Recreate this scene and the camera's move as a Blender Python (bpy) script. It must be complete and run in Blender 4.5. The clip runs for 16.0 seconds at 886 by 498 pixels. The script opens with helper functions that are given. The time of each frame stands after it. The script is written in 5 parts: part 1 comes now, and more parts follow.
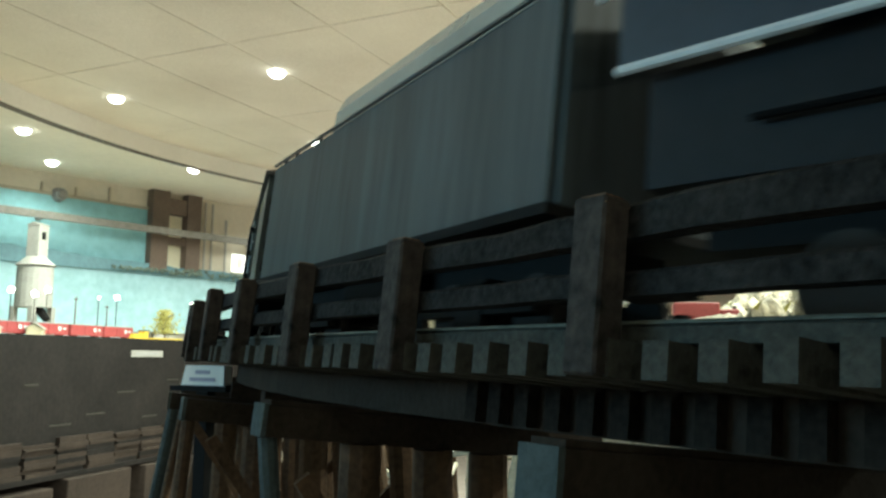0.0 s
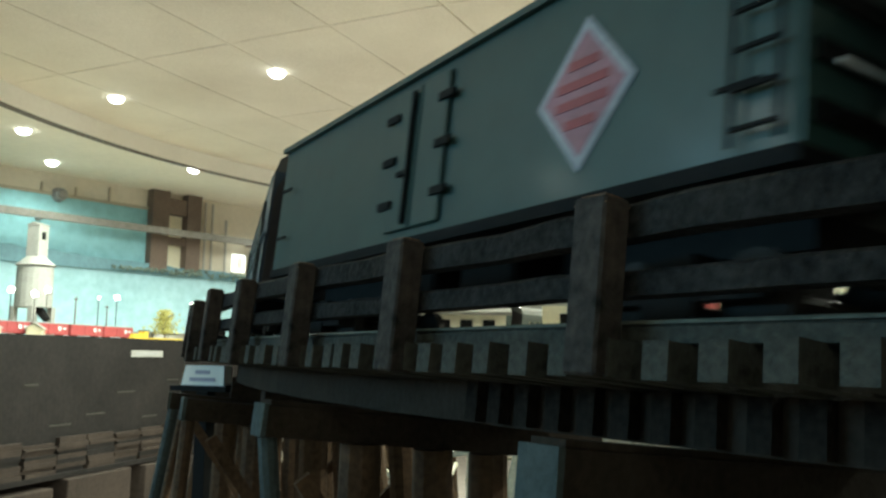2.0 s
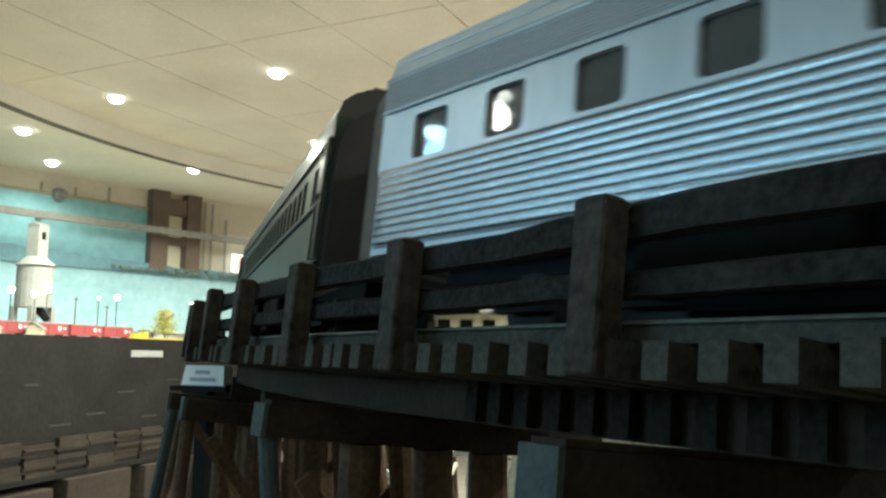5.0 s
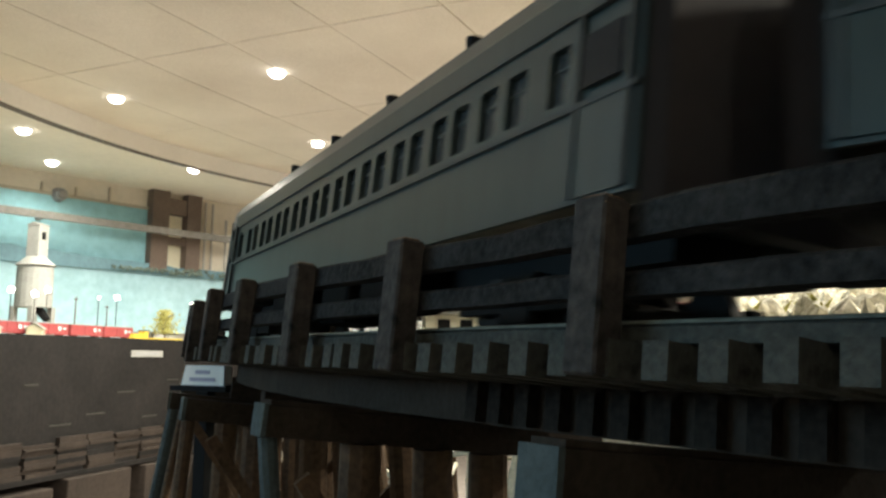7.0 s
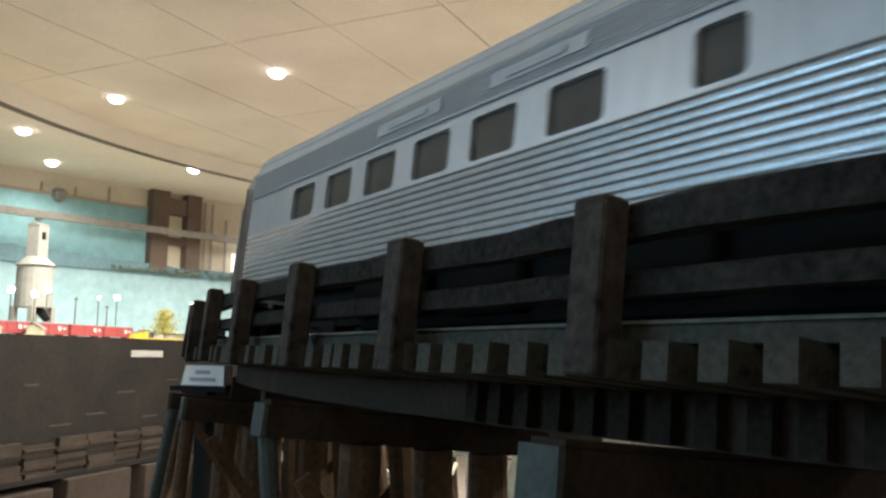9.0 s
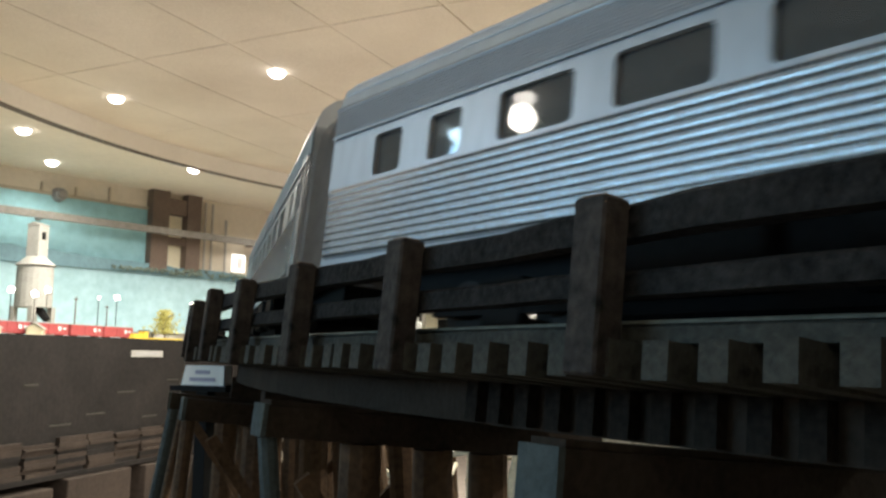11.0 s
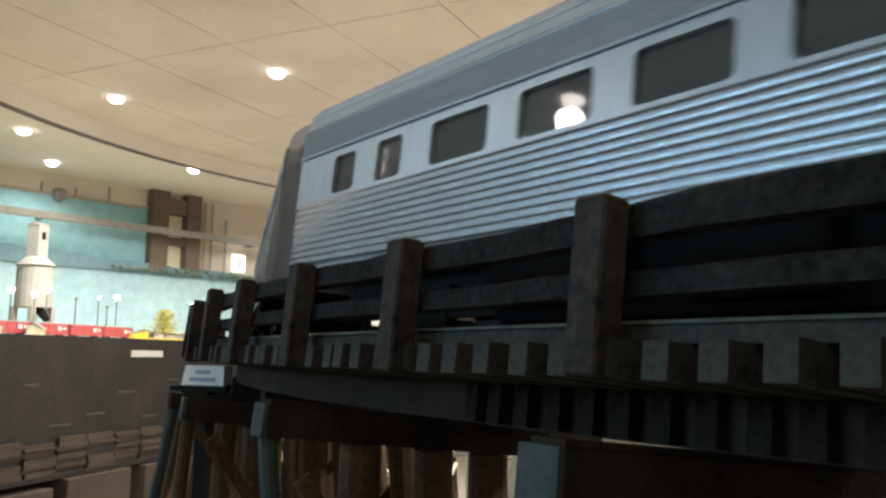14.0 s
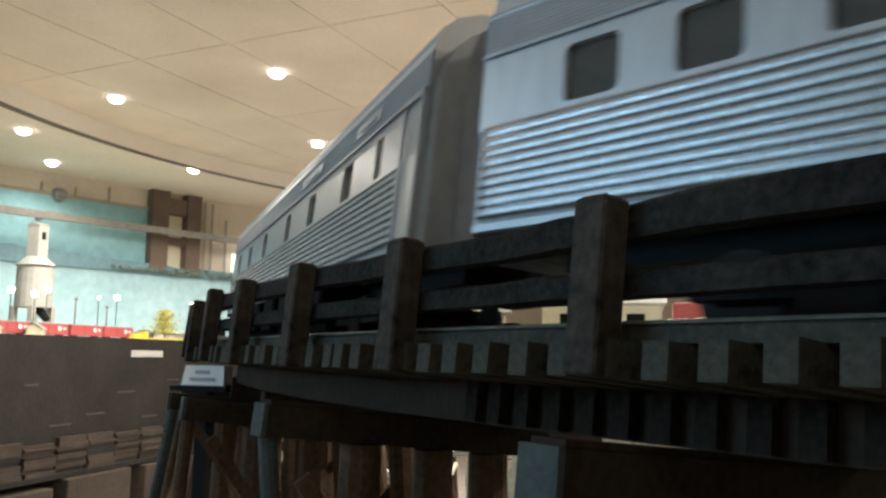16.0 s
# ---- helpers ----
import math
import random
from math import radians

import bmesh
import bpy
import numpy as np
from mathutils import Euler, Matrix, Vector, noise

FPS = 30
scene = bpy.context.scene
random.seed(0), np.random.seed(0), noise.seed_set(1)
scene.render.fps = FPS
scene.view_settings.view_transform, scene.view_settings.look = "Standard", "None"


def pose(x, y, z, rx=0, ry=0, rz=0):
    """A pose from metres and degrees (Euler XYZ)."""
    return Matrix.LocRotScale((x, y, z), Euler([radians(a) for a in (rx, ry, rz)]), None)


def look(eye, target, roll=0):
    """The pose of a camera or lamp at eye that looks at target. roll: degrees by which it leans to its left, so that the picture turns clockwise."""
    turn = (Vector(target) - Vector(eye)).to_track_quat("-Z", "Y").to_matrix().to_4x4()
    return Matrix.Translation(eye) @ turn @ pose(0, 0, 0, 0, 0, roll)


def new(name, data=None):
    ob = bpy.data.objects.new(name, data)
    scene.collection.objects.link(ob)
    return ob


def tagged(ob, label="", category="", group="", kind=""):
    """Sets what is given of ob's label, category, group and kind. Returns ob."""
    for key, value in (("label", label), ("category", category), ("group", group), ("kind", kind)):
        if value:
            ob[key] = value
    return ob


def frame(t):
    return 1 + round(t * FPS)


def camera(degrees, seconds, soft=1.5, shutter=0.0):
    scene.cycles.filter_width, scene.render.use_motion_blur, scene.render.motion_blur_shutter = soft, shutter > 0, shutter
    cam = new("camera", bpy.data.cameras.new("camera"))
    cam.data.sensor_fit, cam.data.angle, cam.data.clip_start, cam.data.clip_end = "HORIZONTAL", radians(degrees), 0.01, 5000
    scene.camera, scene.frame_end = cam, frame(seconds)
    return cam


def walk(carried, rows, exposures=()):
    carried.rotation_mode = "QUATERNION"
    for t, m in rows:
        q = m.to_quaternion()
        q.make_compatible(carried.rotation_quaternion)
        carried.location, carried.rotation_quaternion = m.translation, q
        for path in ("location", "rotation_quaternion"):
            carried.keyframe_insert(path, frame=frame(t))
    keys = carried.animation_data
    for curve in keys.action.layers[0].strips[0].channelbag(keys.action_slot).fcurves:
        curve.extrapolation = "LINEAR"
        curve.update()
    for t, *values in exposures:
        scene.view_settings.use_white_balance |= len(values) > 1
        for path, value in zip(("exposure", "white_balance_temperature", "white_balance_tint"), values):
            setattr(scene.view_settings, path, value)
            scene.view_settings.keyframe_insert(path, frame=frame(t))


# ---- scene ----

# ------------------------------------------------------------------ camera
EYE_Z = 1.12                      # the lens lies level with the trestle deck
PITCH, ROLL = 7.252, 0.741
cam = camera(55.19, 16.0, soft=2.6, shutter=0.3)
AIM = (0.0, math.cos(radians(PITCH)), EYE_Z + math.sin(radians(PITCH)))
# the white balance drifts from greenish to warm while the bright cars come by
walk(cam, [(0.0, look((0, 0, EYE_Z), AIM, ROLL)), (16.0, look((0, 0, EYE_Z), AIM, ROLL))],
     [(0.0, 0.04, 6000, -9), (4.2, 0.04, 6000, -9), (6.5, 0.04, 6350, 3), (7.5, 0.04, 6450, 8), (9.0, -0.02, 6500, 10), (16.0, -0.04, 6500, 10)])

# ------------------------------------------------------------------ plan
CX, CY, R = 0.9462, 0.7930, 1.0767      # trestle curve, 1:48 track
TH0 = -2.618611                          # angle of arc length 0
BANK = 6.003                             # superelevation in degrees
RAIL_Z = EYE_Z + 0.0014                  # rail head at the centre line
S_IN, S_OUT = -1.25, 0.70                # the arc's ends; straight beyond
SPEED = 0.27827
CEIL_Z, LOW_Z = EYE_Z + 1.59, EYE_Z + 1.475


def track(s):
    """Point and heading of the centre line at arc length s (along the train's run)."""
    a = min(max(s, S_IN), S_OUT)
    th = TH0 + a / R
    x, y, h = CX + R * math.cos(th), CY + R * math.sin(th), th + math.pi / 2
    return Vector((x + (s - a) * math.cos(h), y + (s - a) * math.sin(h))), h


def track_pose(s):
    p, h = track(s)
    return Matrix.Translation((p.x, p.y, RAIL_Z)) @ Matrix.Rotation(h, 4, "Z") @ Matrix.Rotation(-radians(BANK), 4, "X")


def deck(s, out, h):
    """World point beside the track: out = metres towards the outside of the curve, h above rail head."""
    return track_pose(s) @ Vector((0, -out, h))


# ------------------------------------------------------------------ light
world = bpy.data.worlds.new("room_world")
scene.world = world
world.use_nodes = True
world.node_tree.nodes["Background"].inputs[0].default_value = (0.6, 0.7, 0.8, 1)
world.node_tree.nodes["Background"].inputs[1].default_value = 0.03
LAMP_W = 186.0
WINDOW_W = 100.0
WARM = (1.0, 0.925, 0.80)
COOL = (0.41, 0.73, 1.0)


# ------------------------------------------------------------------ materials
def mat(name, base, rough=0.6, metal=0.0, var=0.25, scale=30.0, bump=0.0, fine=None, coat=0.0, tint=None, spec=0.5, stretch=None):
    m = bpy.data.materials.new(name)
    m.use_nodes = True
    nt = m.node_tree
    b = nt.nodes["Principled BSDF"]
    b.inputs["Roughness"].default_value, b.inputs["Metallic"].default_value = rough, metal
    b.inputs["Coat Weight"].default_value = coat
    b.inputs["Coat Roughness"].default_value = 0.12
    b.inputs["Specular IOR Level"].default_value = spec
    co = nt.nodes.new("ShaderNodeTexCoord")
    n1 = nt.nodes.new("ShaderNodeTexNoise")
    n2 = nt.nodes.new("ShaderNodeTexNoise")
    n1.inputs["Scale"].default_value, n1.inputs["Detail"].default_value = scale, 4
    n2.inputs["Scale"].default_value, n2.inputs["Detail"].default_value = fine or scale * 9, 3
    source = co.outputs["Object"]
    if stretch:
        mp = nt.nodes.new("ShaderNodeMapping")
        mp.inputs["Scale"].default_value = stretch
        nt.links.new(source, mp.inputs["Vector"])
        source = mp.outputs["Vector"]
    for n in (n1, n2):
        nt.links.new(source, n.inputs["Vector"])
    add = nt.nodes.new("ShaderNodeMath")
    add.operation = "MULTIPLY_ADD"
    nt.links.new(n2.outputs["Fac"], add.inputs[0])
    add.inputs[1].default_value = 0.5
    half = nt.nodes.new("ShaderNodeMath")
    half.operation = "MULTIPLY"
    half.inputs[1].default_value = 0.5
    nt.links.new(n1.outputs["Fac"], half.inputs[0])
    nt.links.new(half.outputs[0], add.inputs[2])
    ramp = nt.nodes.new("ShaderNodeValToRGB")
    lo = [c * (1 - var) for c in base]
    hi = [min(1, c * (1 + var)) for c in (tint or base)]
    ramp.color_ramp.elements[0].position, ramp.color_ramp.elements[1].position = 0.32, 0.68
    ramp.color_ramp.elements[0].color, ramp.color_ramp.elements[1].color = (*lo, 1), (*hi, 1)
    nt.links.new(add.outputs[0], ramp.inputs[0])
    nt.links.new(ramp.outputs[0], b.inputs["Base Color"])
    if bump:
        bp = nt.nodes.new("ShaderNodeBump")
        bp.inputs["Strength"].default_value, bp.inputs["Distance"].default_value = bump, 0.002
        nt.links.new(add.outputs[0], bp.inputs["Height"])
        nt.links.new(bp.outputs[0], b.inputs["Normal"])
    return m


def glow(name, color, strength):
    m = bpy.data.materials.new(name)
    m.use_nodes = True
    b = m.node_tree.nodes["Principled BSDF"]
    b.inputs["Base Color"].default_value = (0.8, 0.8, 0.8, 1)
    b.inputs["Emission Color"].default_value = (*color, 1)
    b.inputs["Emission Strength"].default_value = strength
    return m


def glass(name, tint, rough=0.03):
    m = bpy.data.materials.new(name)
    m.use_nodes = True
    b = m.node_tree.nodes["Principled BSDF"]
    b.inputs["Base Color"].default_value = (*tint, 1)
    b.inputs["Roughness"].default_value = rough
    b.inputs["Transmission Weight"].default_value = 0.75
    b.inputs["IOR"].default_value = 1.6
    return m


M_CEIL = mat("ceiling_tile", (0.83, 0.760, 0.655), 0.9, var=0.10, scale=1.6, fine=120, bump=0.15, tint=(0.88, 0.825, 0.735))
M_GRID = mat("ceiling_grid", (0.42, 0.37, 0.29), 0.6, var=0.1)
M_SOFFIT = mat("soffit_paint", (0.93, 0.91, 0.87), 0.6, var=0.04, scale=4)
M_LOWCEIL = mat("low_ceiling_paint", (0.84, 0.78, 0.69), 0.8, var=0.06, scale=2)
M_WALL = mat("wall_beige", (0.66, 0.60, 0.50), 0.8, var=0.08, scale=2.5)
M_BLUE = mat("backdrop_sky_blue", (0.25, 0.49, 0.57), 0.8, var=0.16, scale=1.3, tint=(0.30, 0.55, 0.62))
M_HILL = mat("backdrop_hill_blue", (0.15, 0.27, 0.33), 0.8, var=0.25, scale=3)
M_HILL2 = mat("backdrop_hill_green", (0.15, 0.20, 0.18), 0.9, var=0.4, scale=9)
M_FRAME = mat("brown_wall_frame_wood", (0.135, 0.098, 0.078), 0.6, var=0.3, scale=6)
M_CONDUIT = mat("grey_conduit", (0.40, 0.38, 0.35), 0.5, var=0.1, scale=10)
M_BROWN = mat("brown_post_wood", (0.085, 0.056, 0.042), 0.6, var=0.3, scale=6)
M_TRIM = mat("painted_rail_trim", (0.24, 0.23, 0.215), 0.4, var=0.3, scale=3)
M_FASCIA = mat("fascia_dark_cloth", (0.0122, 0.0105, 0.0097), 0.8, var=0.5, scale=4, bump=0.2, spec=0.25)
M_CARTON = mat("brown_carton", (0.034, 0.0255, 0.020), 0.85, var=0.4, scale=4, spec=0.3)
M_LAVENDER = mat("lavender_print", (0.42, 0.40, 0.50), 0.7, var=0.1)
M_CARPET = mat("carpet_tan", (0.250, 0.218, 0.195), 0.95, var=0.3, scale=8, bump=0.3)
M_TIMBER = mat("creosoted_timber", (0.0090, 0.0086, 0.0084), 0.75, var=0.6, scale=60, bump=0.7, tint=(0.024, 0.0225, 0.0215), spec=0.10)
M_TIE = mat("weathered_tie_end", (0.050, 0.050, 0.043), 0.7, var=0.5, scale=70, bump=0.5, spec=0.12)
M_PILE = mat("brown_stained_pile", (0.085, 0.055, 0.034), 0.7, var=0.45, scale=50, bump=0.5, spec=0.12)
M_RAIL = mat("nickel_rail", (0.42, 0.44, 0.44), 0.32, 0.9, var=0.2, scale=80)
M_SILVER = mat("aluminium_body", (0.46, 0.485, 0.515), 0.34, 0.55, var=0.12, scale=30, stretch=(1, 1, 0.25))
M_SILVERDK = mat("grey_letterboard", (0.37, 0.385, 0.405), 0.42, 0.35, var=0.08, scale=14)
M_ROOF = mat("light_grey_roof", (0.56, 0.58, 0.59), 0.42, 0.2, var=0.10, scale=14)
M_DIAPH = mat("grey_diaphragm", (0.33, 0.335, 0.34), 0.75, var=0.2, scale=20)
M_BLACK = mat("underframe_black", (0.007, 0.007, 0.007), 0.7, var=0.4, scale=60, spec=0.12)
M_GLASS = glass("window_glass", (0.20, 0.21, 0.21))
M_INSIDE = mat("car_interior_grey", (0.11, 0.10, 0.09), 0.8, var=0.3, scale=20)
M_GREEN = mat("pullman_green", (0.0125, 0.0255, 0.0225), 0.42, var=0.3, scale=40, coat=0.12, stretch=(1, 1, 0.12))
M_REEFER = mat("express_reefer_green", (0.020, 0.048, 0.042), 0.46, var=0.2, scale=12, coat=0.08)
M_REEFERGY = mat("reefer_grey_green", (0.028, 0.042, 0.040), 0.45, var=0.25, scale=50, coat=0.08, stretch=(1, 1, 0.1))
M_BLUECAR = mat("mail_car_blue_grey", (0.030, 0.056, 0.084), 0.44, var=0.25, scale=30, coat=0.06, stretch=(1, 1, 0.15), spec=0.4)
M_BLUELOW = mat("mail_car_dark_blue", (0.013, 0.028, 0.049), 0.44, var=0.3, scale=30, coat=0.06, stretch=(1, 1, 0.15), spec=0.35)
M_DKROOF = mat("dark_grey_roof", (0.045, 0.043, 0.042), 0.5, var=0.2, scale=14)
M_TENDER = mat("tender_smoke_grey", (0.048, 0.061, 0.067), 0.46, var=0.6, scale=60, coat=0.08, stretch=(1, 1, 0.05), spec=0.35)
M_LOCO = mat("locomotive_black", (0.007, 0.008, 0.010), 0.6, var=0.3, scale=25, spec=0.25)
M_WHITE = mat("white_lettering", (0.62, 0.66, 0.68), 0.5, var=0.1)
M_GOLD = mat("dulux_gold_lettering", (0.33, 0.32, 0.15), 0.5, var=0.15)
M_RED = mat("red_paint", (0.30, 0.055, 0.06), 0.5, var=0.2, scale=30)
M_ROCK = mat("rock_scenery", (0.34, 0.31, 0.20), 0.9, var=0.45, scale=26, fine=260, bump=1.0, tint=(0.62, 0.58, 0.47))
M_CREAM = mat("cream_building", (0.70, 0.66, 0.52), 0.7, var=0.1)
M_TOWER = mat("white_concrete_tower", (0.30, 0.30, 0.28), 0.7, var=0.2, scale=10)
M_YELLOW = mat("yellow_paint", (0.62, 0.45, 0.06), 0.5, var=0.2)
M_LEAF = mat("yellow_green_leaf", (0.42, 0.40, 0.13), 0.8, var=0.4, scale=60)
M_BULB = glow("lamp_bulb", (1.0, 0.90, 0.78), 10.0)
M_DISC = glow("downlight_disc", (1.0, 0.93, 0.85), 10.0)
M_DISCCOOL = glow("daylight_disc", (0.55, 0.80, 1.0), 20.0)


# ------------------------------------------------------------------ mesh helpers
def box(bm, lo, hi, m=None):
    """A box between two corners, optionally carried by a matrix."""
    v = [bm.verts.new((x, y, z)) for x in (lo[0], hi[0]) for y in (lo[1], hi[1]) for z in (lo[2], hi[2])]
    for f in ((0, 1, 3, 2), (4, 6, 7, 5), (0, 4, 5, 1), (2, 3, 7, 6), (0, 2, 6, 4), (1, 5, 7, 3)):
        bm.faces.new([v[i] for i in f])
    if m is not None:
        for p in v:
            p.co = m @ p.co
    return v


def beam(bm, a, b, w, h=None, up=(0, 0, 1)):
    """A squared timber from a to b."""
    a, b = Vector(a), Vector(b)
    d = b - a
    z = d.normalized()
    side = z.cross(Vector(up))
    if side.length < 1e-4:
        side = Vector((1, 0, 0))
    side.normalize()
    u = side.cross(z)
    h = h or w
    m = Matrix((side, u, z)).transposed().to_4x4()
    m.translation = a
    return box(bm, (-w / 2, -h / 2, 0), (w / 2, h / 2, d.length), m)


def rod(bm, a, b, r0, r1=None, n=8):
    a, b = Vector(a), Vector(b)
    d = b - a
    m = d.to_track_quat("Z", "Y").to_matrix().to_4x4()
    m.translation = (a + b) / 2
    bmesh.ops.create_cone(bm, cap_ends=True, segments=n, radius1=r0, radius2=r0 if r1 is None else r1, depth=d.length, matrix=m)


def prism(bm, pts, x0, x1, closed=True, caps=True):
    """A cross-section in (y, z) drawn out along x."""
    A = [bm.verts.new((x0, y, z)) for y, z in pts]
    B = [bm.verts.new((x1, y, z)) for y, z in pts]
    n = len(pts)
    for i in range(n if closed else n - 1):
        j = (i + 1) % n
        bm.faces.new((A[i], A[j], B[j], B[i]))
    if closed and caps:
        bm.faces.new(A[::-1])
        bm.faces.new(B)


def pierced(bm, x0, x1, z0, z1, y, holes, depth):
    """A side sheet at y with real openings; holes are (xa, xb, za, zb); reveals go inwards by depth."""
    def quad(p):
        bm.faces.new([bm.verts.new(q) for q in p])
    xs = x0
    for xa, xb, za, zb in sorted(holes):
        if xa > xs:
            quad([(xs, y, z0), (xa, y, z0), (xa, y, z1), (xs, y, z1)])
        quad([(xa, y, z0), (xb, y, z0), (xb, y, za), (xa, y, za)])
        quad([(xa, y, zb), (xb, y, zb), (xb, y, z1), (xa, y, z1)])
        c = min(xb - xa, zb - za) * 0.13
        for px, pz, sx, sz in ((xa, za, 1, 1), (xb, za, -1, 1), (xa, zb, 1, -1), (xb, zb, -1, -1)):
            quad([(px, y, pz), (px + sx * c, y, pz), (px + sx * c * 0.3, y, pz + sz * c * 0.3), (px, y, pz + sz * c)])
        yi = y + depth
        quad([(xa, y, za), (xb, y, za), (xb, yi, za), (xa, yi, za)])
        quad([(xa, y, zb), (xb, y, zb), (xb, yi, zb), (xa, yi, zb)])
        quad([(xa, y, za), (xa, y, zb), (xa, yi, zb), (xa, yi, za)])
        quad([(xb, y, za), (xb, y, zb), (xb, yi, zb), (xb, yi, za)])
        xs = xb
    if xs < x1:
        quad([(xs, y, z0), (x1, y, z0), (x1, y, z1), (xs, y, z1)])


MIRRORED = []


def part(name, bm, material, parent=None, label="", smooth=False):
    twin = any(bm is q for q in MIRRORED)
    MIRRORED.clear()
    me = bpy.data.meshes.new(name)
    bmesh.ops.recalc_face_normals(bm, faces=bm.faces)
    bm.to_mesh(me)
    bm.free()
    me.materials.append(material)
    if smooth:
        for f in me.polygons:
            f.use_smooth = True
    ob = new(name, me)
    ob.parent = parent
    if label:
        ob["label"] = label
    if twin:
        other = new(name, me)
        other.matrix_basis = Matrix.Diagonal((1, -1, 1, 1))
        other.parent = parent
    return ob


def share(name, ob, m, parent=None):
    """Another object on the mesh of ob."""
    o = new(name, ob.data)
    o.matrix_basis = m
    o.parent = parent
    return o


def thing(name, label, category, group="", kind=""):
    return tagged(new(name), label, category, group, kind)


# ------------------------------------------------------------------ room
WALL_P, WALL_D = Vector((-3.535, 6.612)), Vector((0.6459, 0.7634))
WALL_N = Vector((0.7634, -0.6459))        # towards the room
WALL_M = Matrix(((WALL_D.x, -WALL_N.x, 0, WALL_P.x), (WALL_D.y, -WALL_N.y, 0, WALL_P.y), (0, 0, 1, EYE_Z), (0, 0, 0, 1)))
SOFF_X, SOFF_Y, SOFF_R = 2.52, 3.87, 5.236      # the curved edge of the high ceiling


def wallbox(bm, x0, x1, out0, out1, z0, z1):
    """A box on the far wall: x along it, out from its face, z above the deck."""
    return box(bm, (x0, -out1, z0), (x1, -out0, z1), WALL_M)


def setting(name, bm, material, label, category):
    return tagged(part(name, bm, material), label, category, kind="structure")


def room():
    bm = bmesh.new()
    box(bm, (-9, -5, -0.1), (7, 14, 0))
    setting("floor", bm, M_CARPET, "tan carpeted floor of the exhibition room", "floor")
    bm = bmesh.new()
    wallbox(bm, -3.4, 8, -0.12, 0, -EYE_Z, 1.7)
    setting("wall_far", bm, M_WALL, "beige plaster wall behind the layout", "wall")
    for name, lo, hi in (("wall_south", (-5.6, -4.1, 0), (6.6, -4, 2.9)), ("wall_east", (6.5, -4, 0), (6.6, 12.8, 2.9)),
                         ("wall_north", (-1, 12.7, 0), (6.6, 12.8, 2.9))):
        bm = bmesh.new()
        box(bm, lo, hi)
        setting(name, bm, M_WALL, "plain beige wall closing the room", "wall")
    # west wall with a daylight window
    bm = bmesh.new()
    for lo, hi in (((-5.7, -4, 0), (-5.6, 4.2, 1.65)), ((-5.7, -4, 2.5), (-5.6, 4.2, 2.9)),
                   ((-5.7, -4, 1.65), (-5.6, -2.2, 2.5)), ((-5.7, 1.1, 1.65), (-5.6, 4.2, 2.5))):
        box(bm, lo, hi)
    setting("wall_west", bm, M_WALL, "beige wall with a wide daylight window", "wall")
    bm = bmesh.new()
    for y in (-2.2, -1.1, 0.0, 1.04):
        box(bm, (-5.67, y, 1.65), (-5.62, y + 0.06, 2.5))
    box(bm, (-5.672, -2.2, 1.65), (-5.618, 1.1, 1.70))
    box(bm, (-5.672, -2.2, 2.45), (-5.618, 1.1, 2.5))
    setting("window_1", bm, M_SOFFIT, "white framed window letting in cool daylight", "window")
    lamp = bpy.data.lights.new("window_light", "AREA")
    lamp.shape, lamp.size, lamp.size_y, lamp.energy, lamp.color = "RECTANGLE", 3.1, 0.75, WINDOW_W, COOL
    ob = new("window_light", lamp)
    ob.matrix_world = look((-5.57, -0.55, 2.07), (0, -0.3, 1.6))


# high ceiling of 2 ft by 4 ft tiles, turned against the view
CU, CW = Vector((0.9029, -0.4298)), Vector((0.4298, 0.9029))
C0 = Vector((-1.120, 4.213))              # one crossing of the grid


